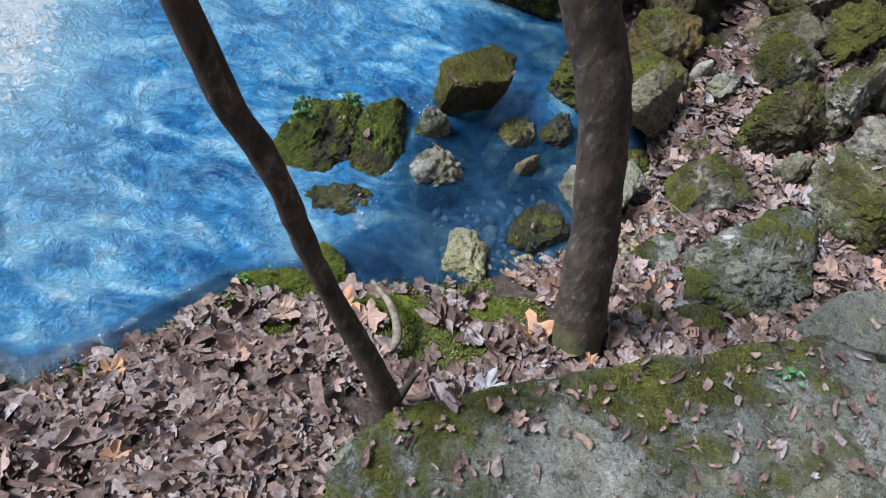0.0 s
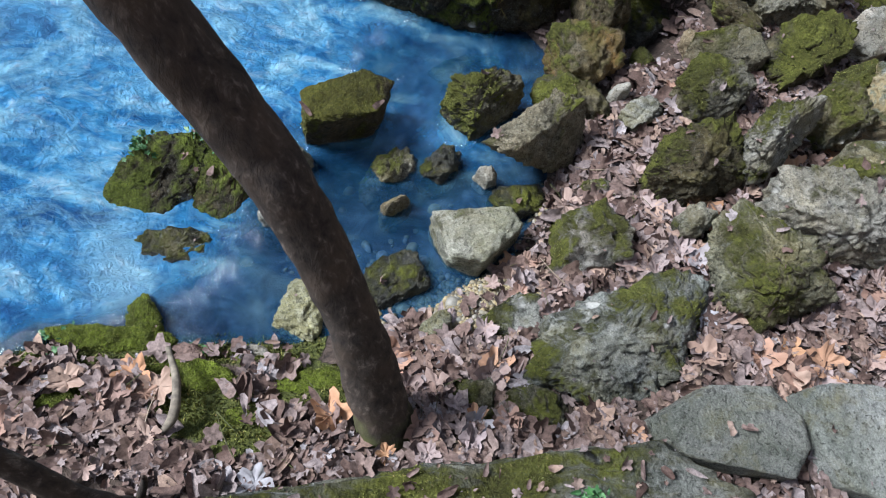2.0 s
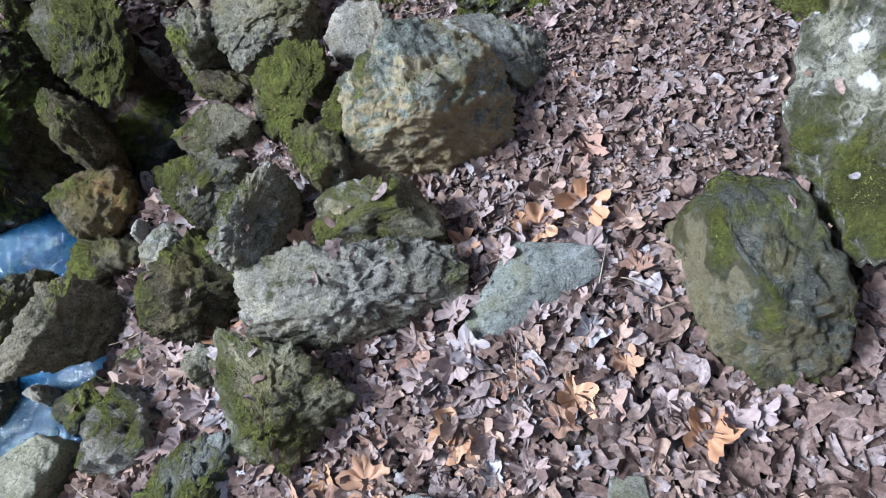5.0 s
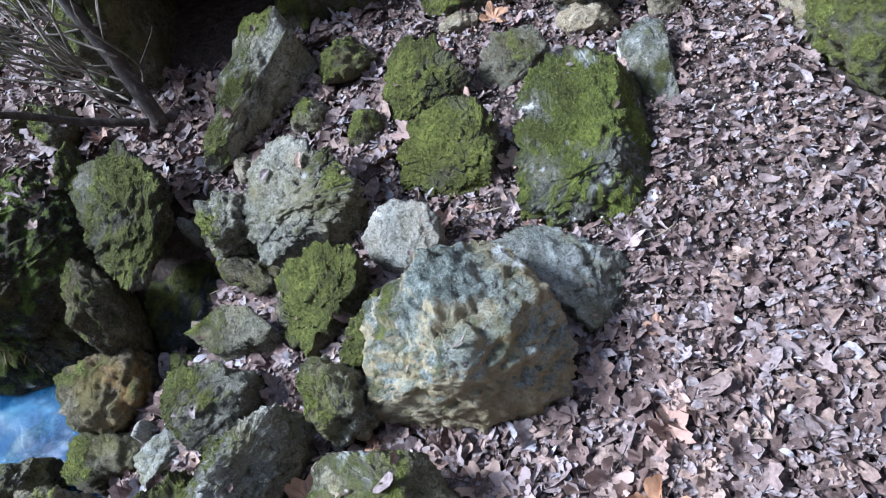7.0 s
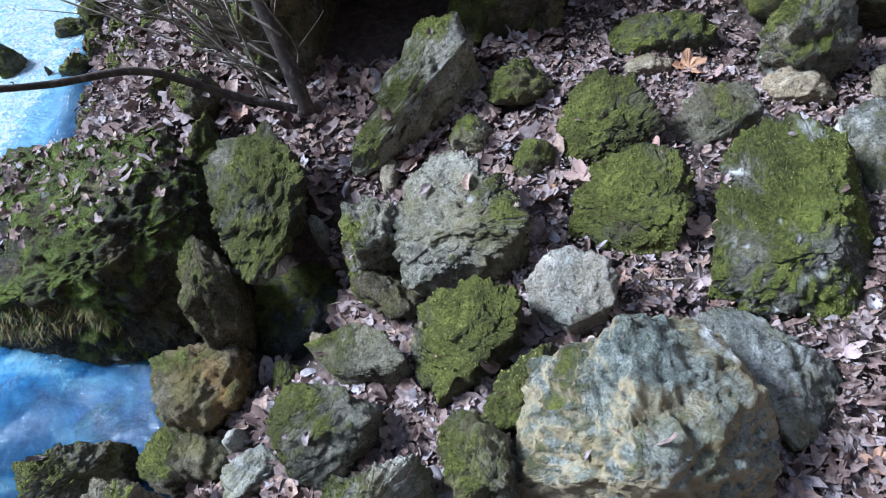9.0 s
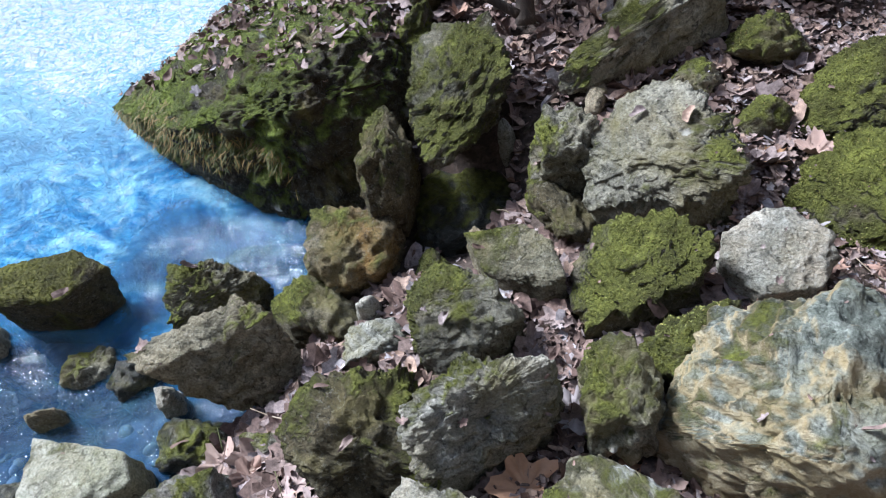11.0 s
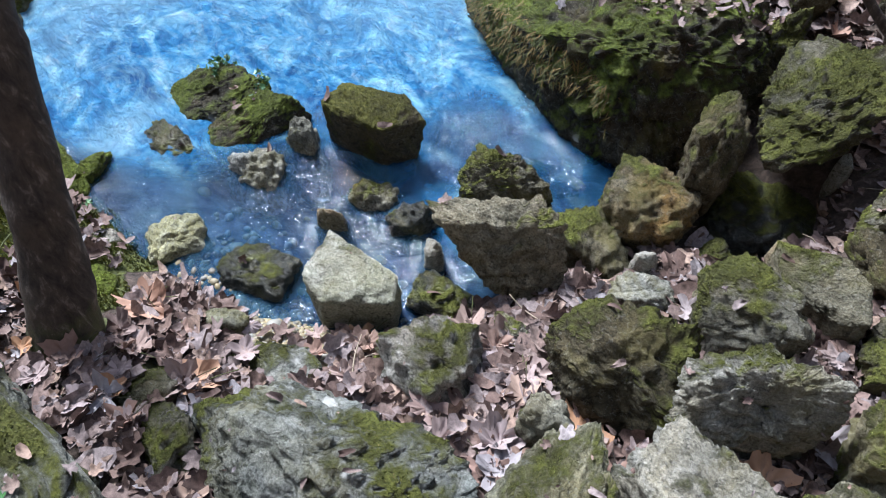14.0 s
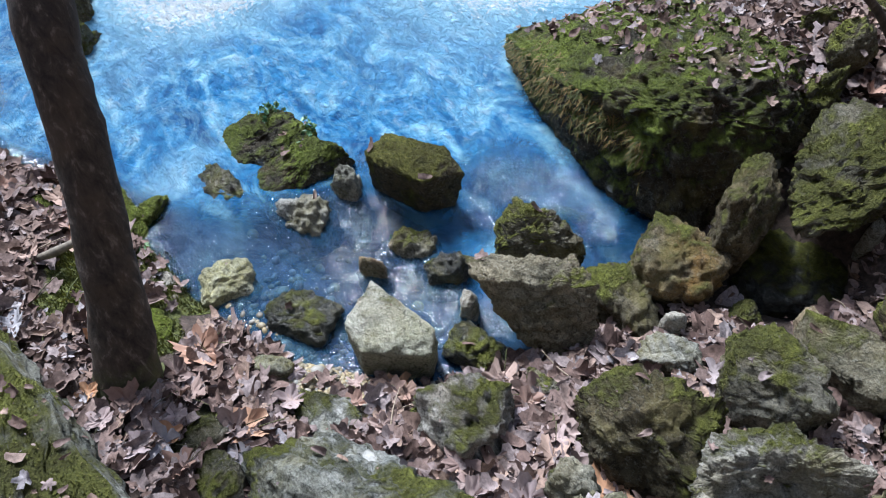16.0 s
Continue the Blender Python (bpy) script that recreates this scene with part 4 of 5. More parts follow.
hull_rock("mossy_boulder", "islet", [(0.07, 1.29, 0.00), (0.10, 1.42, 0.06), (0.11, 1.53, 0.10), (0.21, 1.59, 0.10), (0.27, 1.63, 0.04), (0.27, 1.50, 0.00), (0.22, 1.28, 0.00), (0.09, 1.27, 0.00), (0.18, 1.24, 0.00), (0.27, 1.36, 0.00), (0.09, 1.49, 0.08)],
          "rounded islet rock with bright moss in the stream", 89, 5, 0.16, 0.5, base=1.0)
hull_rock("wet_dark_rock", "dark", [(-0.09, 1.10, -0.02), (0.04, 1.06, -0.02), (0.13, 1.01, -0.02), (0.17, 1.11, -0.02), (0.25, 1.25, -0.02), (-0.06, 1.17, 0.02), (0.08, 1.19, 0.02), (0.06, 1.10, 0.02), (-0.09, 1.10, -0.12), (0.04, 1.06, -0.12), (0.13, 1.01, -0.12), (0.17, 1.11, -0.12), (0.25, 1.25, -0.12), (-0.06, 1.17, -0.12), (0.08, 1.19, -0.12), (0.06, 1.10, -0.12)],
          LABEL["dark"], 90, 4, 0.1, 1.3)
hull_rock("mossy_stone_slab", "slabmoss", [(3.07, 1.30, 0.55), (3.10, 1.13, 0.55), (3.10, 0.99, 0.55), (3.17, 1.38, 0.50), (3.31, 1.28, 0.50), (3.30, 1.02, 0.50), (3.02, 1.35, 0.36), (2.98, 1.02, 0.36), (3.04, 0.89, 0.36), (3.21, 0.86, 0.36), (3.24, 0.92, 0.45), (3.07, 1.29, 0.22), (3.10, 1.13, 0.22), (3.10, 1.00, 0.22), (3.16, 1.36, 0.22), (3.30, 1.28, 0.22), (3.29, 1.03, 0.22), (3.03, 1.33, 0.22), (2.99, 1.02, 0.22), (3.04, 0.90, 0.22), (3.21, 0.87, 0.22), (3.23, 0.93, 0.22)],
          LABEL["slabmoss"], 92, 4, 0.05, 0.5)
hull_rock("limestone_rock", "greymoss", [(1.78, 2.74, 0.36), (1.86, 2.72, 0.36), (2.05, 3.22, 0.36), (2.18, 3.08, 0.36), (1.80, 2.79, 0.46), (1.87, 2.76, 0.45), (2.00, 3.20, 0.60), (2.10, 3.19, 0.62), (2.15, 3.08, 0.58)],
          "long slanting slab of grey rock propped on the bank", 91, 4, 0.12)
# Its shaded face comes partly from the darkened stone colour.
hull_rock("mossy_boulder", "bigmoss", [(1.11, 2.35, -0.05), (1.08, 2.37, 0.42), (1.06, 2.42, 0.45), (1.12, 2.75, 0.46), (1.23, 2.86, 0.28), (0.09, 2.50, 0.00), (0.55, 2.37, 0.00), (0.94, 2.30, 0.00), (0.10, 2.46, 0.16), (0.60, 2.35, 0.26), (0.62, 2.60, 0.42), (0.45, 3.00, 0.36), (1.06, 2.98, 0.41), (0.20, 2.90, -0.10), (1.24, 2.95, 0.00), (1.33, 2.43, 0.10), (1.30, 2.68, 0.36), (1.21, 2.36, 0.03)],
          "huge moss hung boulder over the stream, stone darkened for its shaded face", 71, 5, 0.05, 0.6)
hull_rock("mossy_boulder", "moss", [(1.30, 2.84, 0.46), (1.54, 2.84, 0.54), (1.59, 2.29, 0.36), (1.69, 2.52, 0.42), (1.70, 2.66, 0.50), (1.47, 2.38, 0.40), (1.34, 2.64, 0.40),
          (1.42, 2.62, 0.24), (1.42, 2.86, 0.15), (1.56, 2.8, 0.2)],
          "wedge shaped boulder with a mossy back over a dark hollow", 72, 5, 0.2)
for label, seed, style, corners in (
        ("large dark boulder roofing a hollow in the hillside", 73, "moss", [(1.25, 3.38, 0.82), (2.4, 3.28, 0.78), (1.3, 4.2, 0.7), (2.4, 4.2, 0.7), (1.4, 3.5, 1.12), (2.3, 3.5, 1.12), (1.8, 3.2, 0.92), (1.8, 4.3, 1.3)]),
        ("upright mossy rock beside the dark hollow", 74, "moss", [(1.28, 3.2, 0.3), (1.60, 3.17, 0.3), (1.3, 3.9, 0.3), (1.6, 3.9, 0.3), (1.35, 3.28, 0.92), (1.58, 3.25, 0.9), (1.4, 3.9, 1.0), (1.55, 3.9, 1.0)]),
        ("broad mossy rock beside the dark hollow", 75, "moss", [(2.02, 3.22, 0.35), (2.5, 3.25, 0.35), (2.0, 3.9, 0.35), (2.6, 3.9, 0.4), (2.1, 3.3, 0.78), (2.4, 3.32, 0.72), (2.3, 3.9, 0.95)]),
        # Back rock is added only to keep light out of the hollow.
        ("added dark rock that blocks light at the back of the hollow", 77, "dark", [(1.4, 3.75, 0.2), (2.3, 3.75, 0.2), (1.4, 4.1, 0.2), (2.3, 4.1, 0.2), (1.4, 3.75, 1.0), (2.3, 3.75, 1.0), (1.8, 4.1, 1.1)]),
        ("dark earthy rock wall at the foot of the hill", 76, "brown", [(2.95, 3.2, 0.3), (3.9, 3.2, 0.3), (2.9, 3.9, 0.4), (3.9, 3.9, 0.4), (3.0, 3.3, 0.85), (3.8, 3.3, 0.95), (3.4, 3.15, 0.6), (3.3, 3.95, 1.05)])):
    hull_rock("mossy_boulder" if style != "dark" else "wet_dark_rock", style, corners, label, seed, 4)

for x, y, z, half, turn in ((0.55, 3.75, 0.12, (0.17, 0.12, 0.15), 20), (0.33, 4.1, 0.08, (0.15, 0.13, 0.13), 70), (0.8, 4.2, 0.3, (0.2, 0.15, 0.2), 10), (1.02, 3.82, 0.3, (0.13, 0.1, 0.14), 50), (0.45, 4.7, 0.25, (0.25, 0.18, 0.24), 0), (0.75, 3.4, 0.14, (0.09, 0.07, 0.09), 30),
                         (0.95, 3.3, 0.3, (0.12, 0.09, 0.1), 75), (1.12, 3.55, 0.42, (0.14, 0.1, 0.12), 15), (0.62, 4.0, 0.25, (0.13, 0.1, 0.12), 60), (0.9, 4.6, 0.4, (0.2, 0.16, 0.2), 35), (1.2, 4.1, 0.55, (0.2, 0.14, 0.18), 80), (0.42, 3.45, 0.08, (0.1, 0.08, 0.1), 40), (1.15, 3.15, 0.42, (0.08, 0.07, 0.08), 20)):
    rock("mossy_boulder", "moss", (x, y, z), half, turn)


# ---- trees ----
def bark_material():
    m, nt, b = material("bark")
    p = world_coord(nt)
    st = nt.nodes.new("ShaderNodeMapping")
    st.inputs["Scale"].default_value = (1, 1, 0.35)
    nt.links.new(p, st.inputs[0])
    a = noise_tex(nt, st.outputs[0], 45.0, 8, 0.7, 0.4)
    c = noise_tex(nt, p, 9.0, 4, 0.6)
    colour = ramp(nt, a, [(0.34, (0.014, 0.011, 0.010)), (0.55, (0.06, 0.046, 0.037)), (0.7, (0.22, 0.185, 0.155))])
    colour = mix(nt, ramp(nt, c, [(0.45, (0, 0, 0)), (0.65, (1, 1, 1))]), colour, mix(nt, 0.35, colour, (0.13, 0.09, 0.06)))
    sep = nt.nodes.new("ShaderNodeSeparateXYZ")
    nt.links.new(p, sep.inputs[0])
    low = maths(nt, "SUBTRACT", 1.0, maths(nt, "MULTIPLY", sep.outputs[2], 1.9))
    mask = ramp(nt, maths(nt, "ADD", low, maths(nt, "MULTIPLY", noise_tex(nt, p, 16.0, 5), 0.6)), [(0.72, (0, 0, 0)), (0.95, (1, 1, 1))])
    colour = mix(nt, maths(nt, "MULTIPLY", mask, 0.7), colour, (0.10, 0.12, 0.03))
    nt.links.new(colour, b.inputs["Base Color"])
    b.inputs["Roughness"].default_value = 0.85
    nt.links.new(bump(nt, a, 0.7, 0.008), b.inputs["Normal"])
    return m


BARK = bark_material()


def limb(name, points, radii, parent=None, sides=20, rough=0.06, steps=10, mat=None):
    """A tapered, slightly knotted round limb along a smooth line."""
    pts, rad = [], []
    p = [Vector(q) for q in points]
    p = [2 * p[0] - p[1]] + p + [2 * p[-1] - p[-2]]
    r = [radii[0]] + list(radii) + [radii[-1]]
    for k in range(1, len(p) - 2):
        for s in range(steps):
            u = s / steps
            a, b, c, d = p[k - 1 : k + 3]
            pts.append(0.5 * (2 * b + (c - a) * u + (2 * a - 5 * b + 4 * c - d) * u * u + (3 * b - a - 3 * c + d) * u ** 3))
            rad.append(r[k] * (1 - u) + r[k + 1] * u)
    pts.append(p[-2])
    rad.append(r[-2])
    verts, faces = [], []
    side = None
    for k, q in enumerate(pts):
        along = (pts[min(k + 1, len(pts) - 1)] - pts[max(k - 1, 0)]).normalized()
        side = (Vector((0.31, 0.9, 0.2)) if side is None else side)
        side = (side - side.dot(along) * along).normalized()
        other = along.cross(side)
        for s in range(sides):
            a = 2 * math.pi * s / sides
            n = side * math.cos(a) + other * math.sin(a)
            verts.append(q + n * rad[k] * (1 + rough * noise.fractal((q + n * rad[k]) * 14, 1.0, 2.0, 3)))
    for k in range(len(pts) - 1):
        for s in range(sides):
            a, b = k * sides + s, k * sides + (s + 1) % sides
            faces.append((a, b, b + sides, a + sides))
    faces.append(tuple(range(sides - 1, -1, -1)))
    faces.append(tuple((len(pts) - 1) * sides + s for s in range(sides)))
    me = bpy.data.meshes.new(name)
    me.from_pydata([v[:] for v in verts], [], faces)
    me.polygons.foreach_set("use_smooth", np.ones(len(faces), bool))
    me.materials.append(mat or BARK)
    ob = new(name, me)
    ob.parent = parent
    return ob


tree = tagged(new("tree"), "leaning dark brown tree with moss at its foot", "tree", "bank trees")
limb("trunk", [(0.86, 0.59, 0.0), (0.835, 0.632, 0.16), (0.775, 0.705, 0.36), (0.718, 0.768, 0.57), (0.648, 0.828, 0.77), (0.555, 0.885, 1.0), (0.46, 0.935, 1.15), (0.30, 0.98, 1.45), (0.12, 1.0, 1.95), (0.0, 1.1, 2.6), (-0.05, 1.2, 3.4)],
     [0.108, 0.086, 0.074, 0.064, 0.059, 0.060, 0.061, 0.058, 0.053, 0.047, 0.04], tree, 28, 0.1)
for reach in ((1.02, 0.66), (0.95, 0.50), (0.72, 0.56), (0.80, 0.78)):
    rx, ry = reach
    limb("root", [(0.84, 0.625, 0.20), (0.84 * 0.45 + rx * 0.55, 0.625 * 0.45 + ry * 0.55, 0.12), (rx, ry, float(ground_height(rx, ry)) - 0.03)], [0.055, 0.04, 0.015], tree, 12, 0.15, 6)
sapling = tagged(new("tree"), "thin crooked dark sapling leaning over the stream", "tree", "bank trees")
limb("trunk", [(0.25, 0.31, 0.18), (0.225, 0.325, 0.34), (0.188, 0.338, 0.48), (0.12, 0.375, 0.62), (0.052, 0.40, 0.76), (0.0, 0.402, 0.915), (-0.037, 0.402, 1.04), (-0.063, 0.395, 1.15), (-0.096, 0.395, 1.24), (-0.142, 0.40, 1.34), (-0.21, 0.42, 1.6), (-0.3, 0.46, 2.2), (-0.36, 0.5, 2.9)],
     [0.055, 0.038, 0.031, 0.025, 0.022, 0.020, 0.020, 0.019, 0.019, 0.019, 0.018, 0.016, 0.013], sapling, 20, 0.12)
limb("twig", [(0.26, 0.37, 0.28), (0.28, 0.40, 0.36), (0.29, 0.405, 0.42)], [0.012, 0.008, 0.004], sapling, 8)

# ---- the bare shrub ----
TWIG, twig_tree, twig_shader = material("grey twig bark")
twig_grain = ramp(twig_tree, noise_tex(twig_tree, world_coord(twig_tree), 40.0, 4), [(0.35, (0.10, 0.085, 0.065)), (0.7, (0.30, 0.26, 0.20))])
twig_tree.links.new(twig_grain, twig_shader.inputs["Base Color"])
twig_shader.inputs["Roughness"].default_value = 0.8
shrub = tagged(new("shrub"), "bare brown shrub with long thin branches over the water", "shrub")
limb("stem", [(1.57, 3.04, 0.36), (1.53, 3.14, 0.55), (1.47, 3.24, 0.75), (1.40, 3.36, 1.05), (1.3, 3.5, 1.5)], [0.032, 0.027, 0.024, 0.018, 0.01], shrub, 12)
limb("branch", [(1.56, 3.0, 0.42), (1.40, 2.94, 0.55), (1.25, 2.84, 0.735), (1.12, 2.66, 0.85), (1.02, 2.52, 0.95), (0.9, 2.4, 1.02)], [0.016, 0.014, 0.012, 0.010, 0.008, 0.004], shrub, 8)
rng = np.random.default_rng(5)
for k in range(22):
    base = Vector((1.56 - 0.2 * rng.random(), 3.03 + 0.2 * rng.random(), 0.40 + 0.35 * rng.random()))
    way = Vector((-0.8 + 0.95 * rng.random(), 0.5 * rng.random() - 0.15, 0.45 + 0.45 * rng.random()))
    bend = Vector(rng.normal(0, 0.09, 3))
    tip = base + way * (0.7 + 0.6 * rng.random())
    limb("twig", [base, base + way * 0.3 + bend, base + way * 0.6 - 0.5 * bend, tip], [0.0055, 0.004, 0.003, 0.0012], shrub, 5, 0.0, 5, TWIG)
    for fork in range(2):
        start = base + way * (0.3 + 0.2 * fork) + bend * (1 - fork)
        end = start + 0.4 * way + Vector(rng.normal(0, 0.14, 3))
        limb("twig", [start, start * 0.5 + end * 0.5 + Vector(rng.normal(0, 0.03, 3)), end], [0.0028, 0.002, 0.001], shrub, 4, 0.0, 4, TWIG)


# ---- leaves ----
def leaf_material():
    m, nt, b = material("dead leaf")
    geo = nt.nodes.new("ShaderNodeNewGeometry")
    p = geo.outputs["Position"]
    base = ramp(nt, geo.outputs["Random Per Island"], [(0.0, (0.115, 0.08, 0.070)), (0.22, (0.215, 0.155, 0.138)), (0.45, (0.30, 0.24, 0.225)), (0.62, (0.37, 0.33, 0.34)),
                                                      (0.74, (0.19, 0.135, 0.12)), (0.86, (0.42, 0.32, 0.26)), (0.93, (0.31, 0.25, 0.23)), (0.975, (0.46, 0.46, 0.50)), (1.0, (0.155, 0.105, 0.09))])
    blotch = noise_tex(nt, p, 70.0, 6, 0.7)
    colour = mix(nt, 0.8, base, ramp(nt, blotch, [(0.32, (0.20, 0.17, 0.155)), (0.68, (1.12, 1.04, 0.98))]), "MULTIPLY")
    nt.links.new(colour, b.inputs["Base Color"])
    b.inputs["Roughness"].default_value = 0.75
    b.inputs["Specular IOR Level"].default_value = 0.2
    nt.links.new(bump(nt, blotch, 0.5, 0.003), b.inputs["Normal"])
    return m


def big_leaf_material():
    m, nt, b = material("plane tree leaf")
    info = nt.nodes.new("ShaderNodeObjectInfo")
    p = world_coord(nt)
    base = ramp(nt, info.outputs["Random"], [(0.0, (0.46, 0.27, 0.15)), (0.15, (0.33, 0.21, 0.16)), (0.35, (0.38, 0.28, 0.24)), (0.6, (0.34, 0.28, 0.28)), (0.74, (0.42, 0.30, 0.23)), (0.88, (0.27, 0.18, 0.15)), (1.0, (0.42, 0.42, 0.45))])
    blotch = noise_tex(nt, p, 40.0, 5, 0.65)
    colour = mix(nt, 0.6, base, ramp(nt, blotch, [(0.3, (0.6, 0.55, 0.55)), (0.7, (1.25, 1.25, 1.25))]), "MULTIPLY")
    nt.links.new(colour, b.inputs["Base Color"])
    b.inputs["Roughness"].default_value = 0.7
    b.inputs["Specular IOR Level"].default_value = 0.25
    nt.links.new(bump(nt, blotch, 0.5, 0.003), b.inputs["Normal"])
    return m


def orange_leaf_material():
    m, nt, b = material("orange plane tree leaf")
    info = nt.nodes.new("ShaderNodeObjectInfo")
    base = ramp(nt, info.outputs["Random"], [(0.0, (0.44, 0.24, 0.13)), (0.4, (0.50, 0.30, 0.18)), (0.7, (0.40, 0.24, 0.17)), (1.0, (0.50, 0.35, 0.25))])
    blotch = noise_tex(nt, world_coord(nt), 40.0, 5, 0.65)
    nt.links.new(mix(nt, 0.6, base, ramp(nt, blotch, [(0.3, (0.65, 0.58, 0.55)), (0.7, (1.2, 1.2, 1.2))]), "MULTIPLY"), b.inputs["Base Color"])
    b.inputs["Roughness"].default_value = 0.7
    nt.links.new(bump(nt, blotch, 0.5, 0.003), b.inputs["Normal"])
    return m


def leaf_outline(rng, lobed, size, fine=20):
    """The rim and middle of one curled dead leaf lying about flat, stalk towards -y."""
    n = fine if lobed else 9
    a = np.linspace(0, 2 * np.pi, n, endpoint=False) - np.pi / 2
    if lobed:
        r = 0.62 + 0.38 * np.abs(np.cos(2.5 * (a - np.pi / 2))) ** 1.4 + rng.normal(0, 0.06, n)
        r = np.where(np.abs(np.sin((a + np.pi / 2) / 2)) < 0.2, 0.4, r)
        x, y = r * np.cos(a) * 0.95, r * np.sin(a)
    else:
        wide = rng.uniform(0.25, 0.6)
        x, y = wide * np.cos(a) * (1 - 0.35 * np.sin(a)), np.sin(a) * (1.15 + 0.15 * np.cos(2 * a))
        x, y = x + rng.normal(0, 0.07, n), y + rng.normal(0, 0.07, n)
    curl, fold, crease = rng.normal(0.25, 0.4), rng.normal(0, 0.25), rng.normal(0.2, 0.25)
    lift = curl * x * x + fold * y * y + crease * np.abs(x) + rng.normal(0, 0.08, n)
    rim = np.stack([x * (1 - 0.25 * abs(crease)), y, lift], -1) * size
    ring = rim * np.array([0.52, 0.52, 0.4]) + rng.normal(0, 0.035 * size, (n, 3))
    return np.concatenate([rim, ring, [[0, 0, 0]]])


def leaf_faces(n, first):
    out = []
    for k in range(n):
        j = (k + 1) % n
        out.append((first + k, first + j, first + n + j, first + n + k))
        out.append((first + n + k, first + n + j, first + 2 * n))
    return out


def lie(x, y):
    """What a leaf that falls at x, y comes to lie on: its name, the place and the normal."""
    hit, place, normal, _, ob, _ = scene.ray_cast(DEPS, Vector((x, y, 1.35)), Vector((0, 0, -1)))
    return (ob.name, place, normal) if hit else (None, None, None)


DEPS = bpy.context.evaluated_depsgraph_get()


def litter(name, count, seed, low, high, label, area, loft=0.034):
    rng = np.random.default_rng(seed)
    verts, faces, first = [], [], 0
    xs, ys = rng.uniform(area[0], area[1], count), rng.uniform(area[2], area[3], count)
    ds, moss = shore_distance(xs, ys), moss_area(xs, ys)
    for x, y, d, mo in zip(xs, ys, ds, moss):
        if rng.random() < 0.85 * mo or (1.1 < x < 1.78 and 2.12 < y < 2.75 and rng.random() < 0.8) or (math.hypot(x - 1.06, y - 1.10) < 0.14 and rng.random() < 0.9):
            continue
        on, place, normal = lie(x, y)
        if on is None or on in ("water", "camera", "trunk", "trunk.001", "root") or normal.z < 0.55 or (on != "ground" and rng.random() > (0.35 if y > 2.5 and x < 1.2 else 0.12 if on == "rock_ledge" else 0.012)):
            continue
        size = (1.0 if on == "ground" else 0.6) * rng.uniform(low, high) * (0.75 + 0.5 * rng.random()) * (1.0 - 0.45 * min(1.0, max(0.0, (y - 1.5) / 0.7)) * (x > 2.4))
        leaf = leaf_outline(rng, rng.random() < 0.45, size, 15)
        spin = Vector((0, 0, 1)).rotation_difference(normal).to_matrix() if on != "ground" else Matrix.Identity(3)
        turn = spin @ Euler((rng.normal(0, 0.27), rng.normal(0, 0.27), rng.uniform(0, 6.28))).to_matrix()
        lift = 0.006 + (loft * rng.random() if on == "ground" else 0.004)
        leaf = leaf @ np.array(turn).T + np.array(place) + np.array([0, 0, lift])
        n = (len(leaf) - 1) // 2
        verts.append(leaf)
        faces += leaf_faces(n, first)
        first += len(leaf)
    me = bpy.data.meshes.new(name)
    me.from_pydata(np.concatenate(verts).tolist(), [], faces)
    me.polygons.foreach_set("use_smooth", np.ones(len(faces), bool))
    me.materials.append(LEAF)
    return tagged(new(name, me), label, "leaves", kind="stuff")


LEAF, BIG_LEAF = leaf_material(), big_leaf_material()
litter("leaf_litter", 60000, 21, 0.010, 0.044, "thick litter of small curled brown and grey dead leaves", (-1.2, 4.0, -0.6, 3.9))
litter("leaf_crumbs", 22000, 22, 0.005, 0.014, "trodden crumbs of brown dead leaves on the path", (2.0, 3.6, 1.4, 3.6), 0.04)

litter("leaf_crumbs", 16000, 24, 0.004, 0.012, "broken bits of pale and dark dead leaves in the litter", (-0.7, 2.6, 0.1, 3.0), 0.045)
litter("leaf_litter", 9000, 23, 0.016, 0.04, "brown dead leaves along the bank upstream", (-0.1, 1.7, 3.2, 5.6))


def moss_carpet():
    """Low tufts of moss on the soil of the bank."""
    rng = np.random.default_rng(61)
    x, y = rng.uniform(-0.9, 1.1, 60000), rng.uniform(0.35, 1.0, 60000)
    patch = np.array([noise.fractal(Vector((a * 9, b * 9, 4.0)), 0.9, 2.0, 4) for a, b in zip(x, y)])
    keep = (moss_area(x, y) + 0.35 * patch > 0.42) & (shore_distance(x, y) > -0.01)
    x, y = x[keep], y[keep]
    root = np.stack([x, y, ground_height(x, y) - 0.001], -1)
    way = np.array([0, 0, 1]) + rng.normal(0, 0.4, root.shape)
    side = np.cross(way, rng.normal(0, 1, root.shape))
    side *= (rng.uniform(0.0015, 0.004, (len(x), 1)) / np.linalg.norm(side, axis=1)[:, None])
    tall = rng.uniform(0.003, 0.014, (len(x), 1)) * (1 + patch[keep])[:, None]
    me = bpy.data.meshes.new("moss_carpet")
    me.from_pydata(np.stack([root - side, root + side, root + way * tall], 1).reshape(-1, 3).tolist(), [], np.arange(3 * len(x)).reshape(-1, 3).tolist())
    me.materials.append(TUFT)
    tagged(new("moss_carpet", me), "bright green moss growing on the soil of the bank", "moss", kind="stuff")


moss_carpet()
big_meshes = []
for k in range(8):
    rng = np.random.default_rng(300 + k)
    pts = leaf_outline(rng, True, 0.074, 40)
    n = (len(pts) - 1) // 2
    me = bpy.data.meshes.new("fallen_leaf")
    me.from_pydata(pts.tolist(), [], leaf_faces(n, 0))
    me.polygons.foreach_set("use_smooth", np.ones(len(me.polygons), bool))
    me.materials.append(BIG_LEAF)
    big_meshes.append(me)


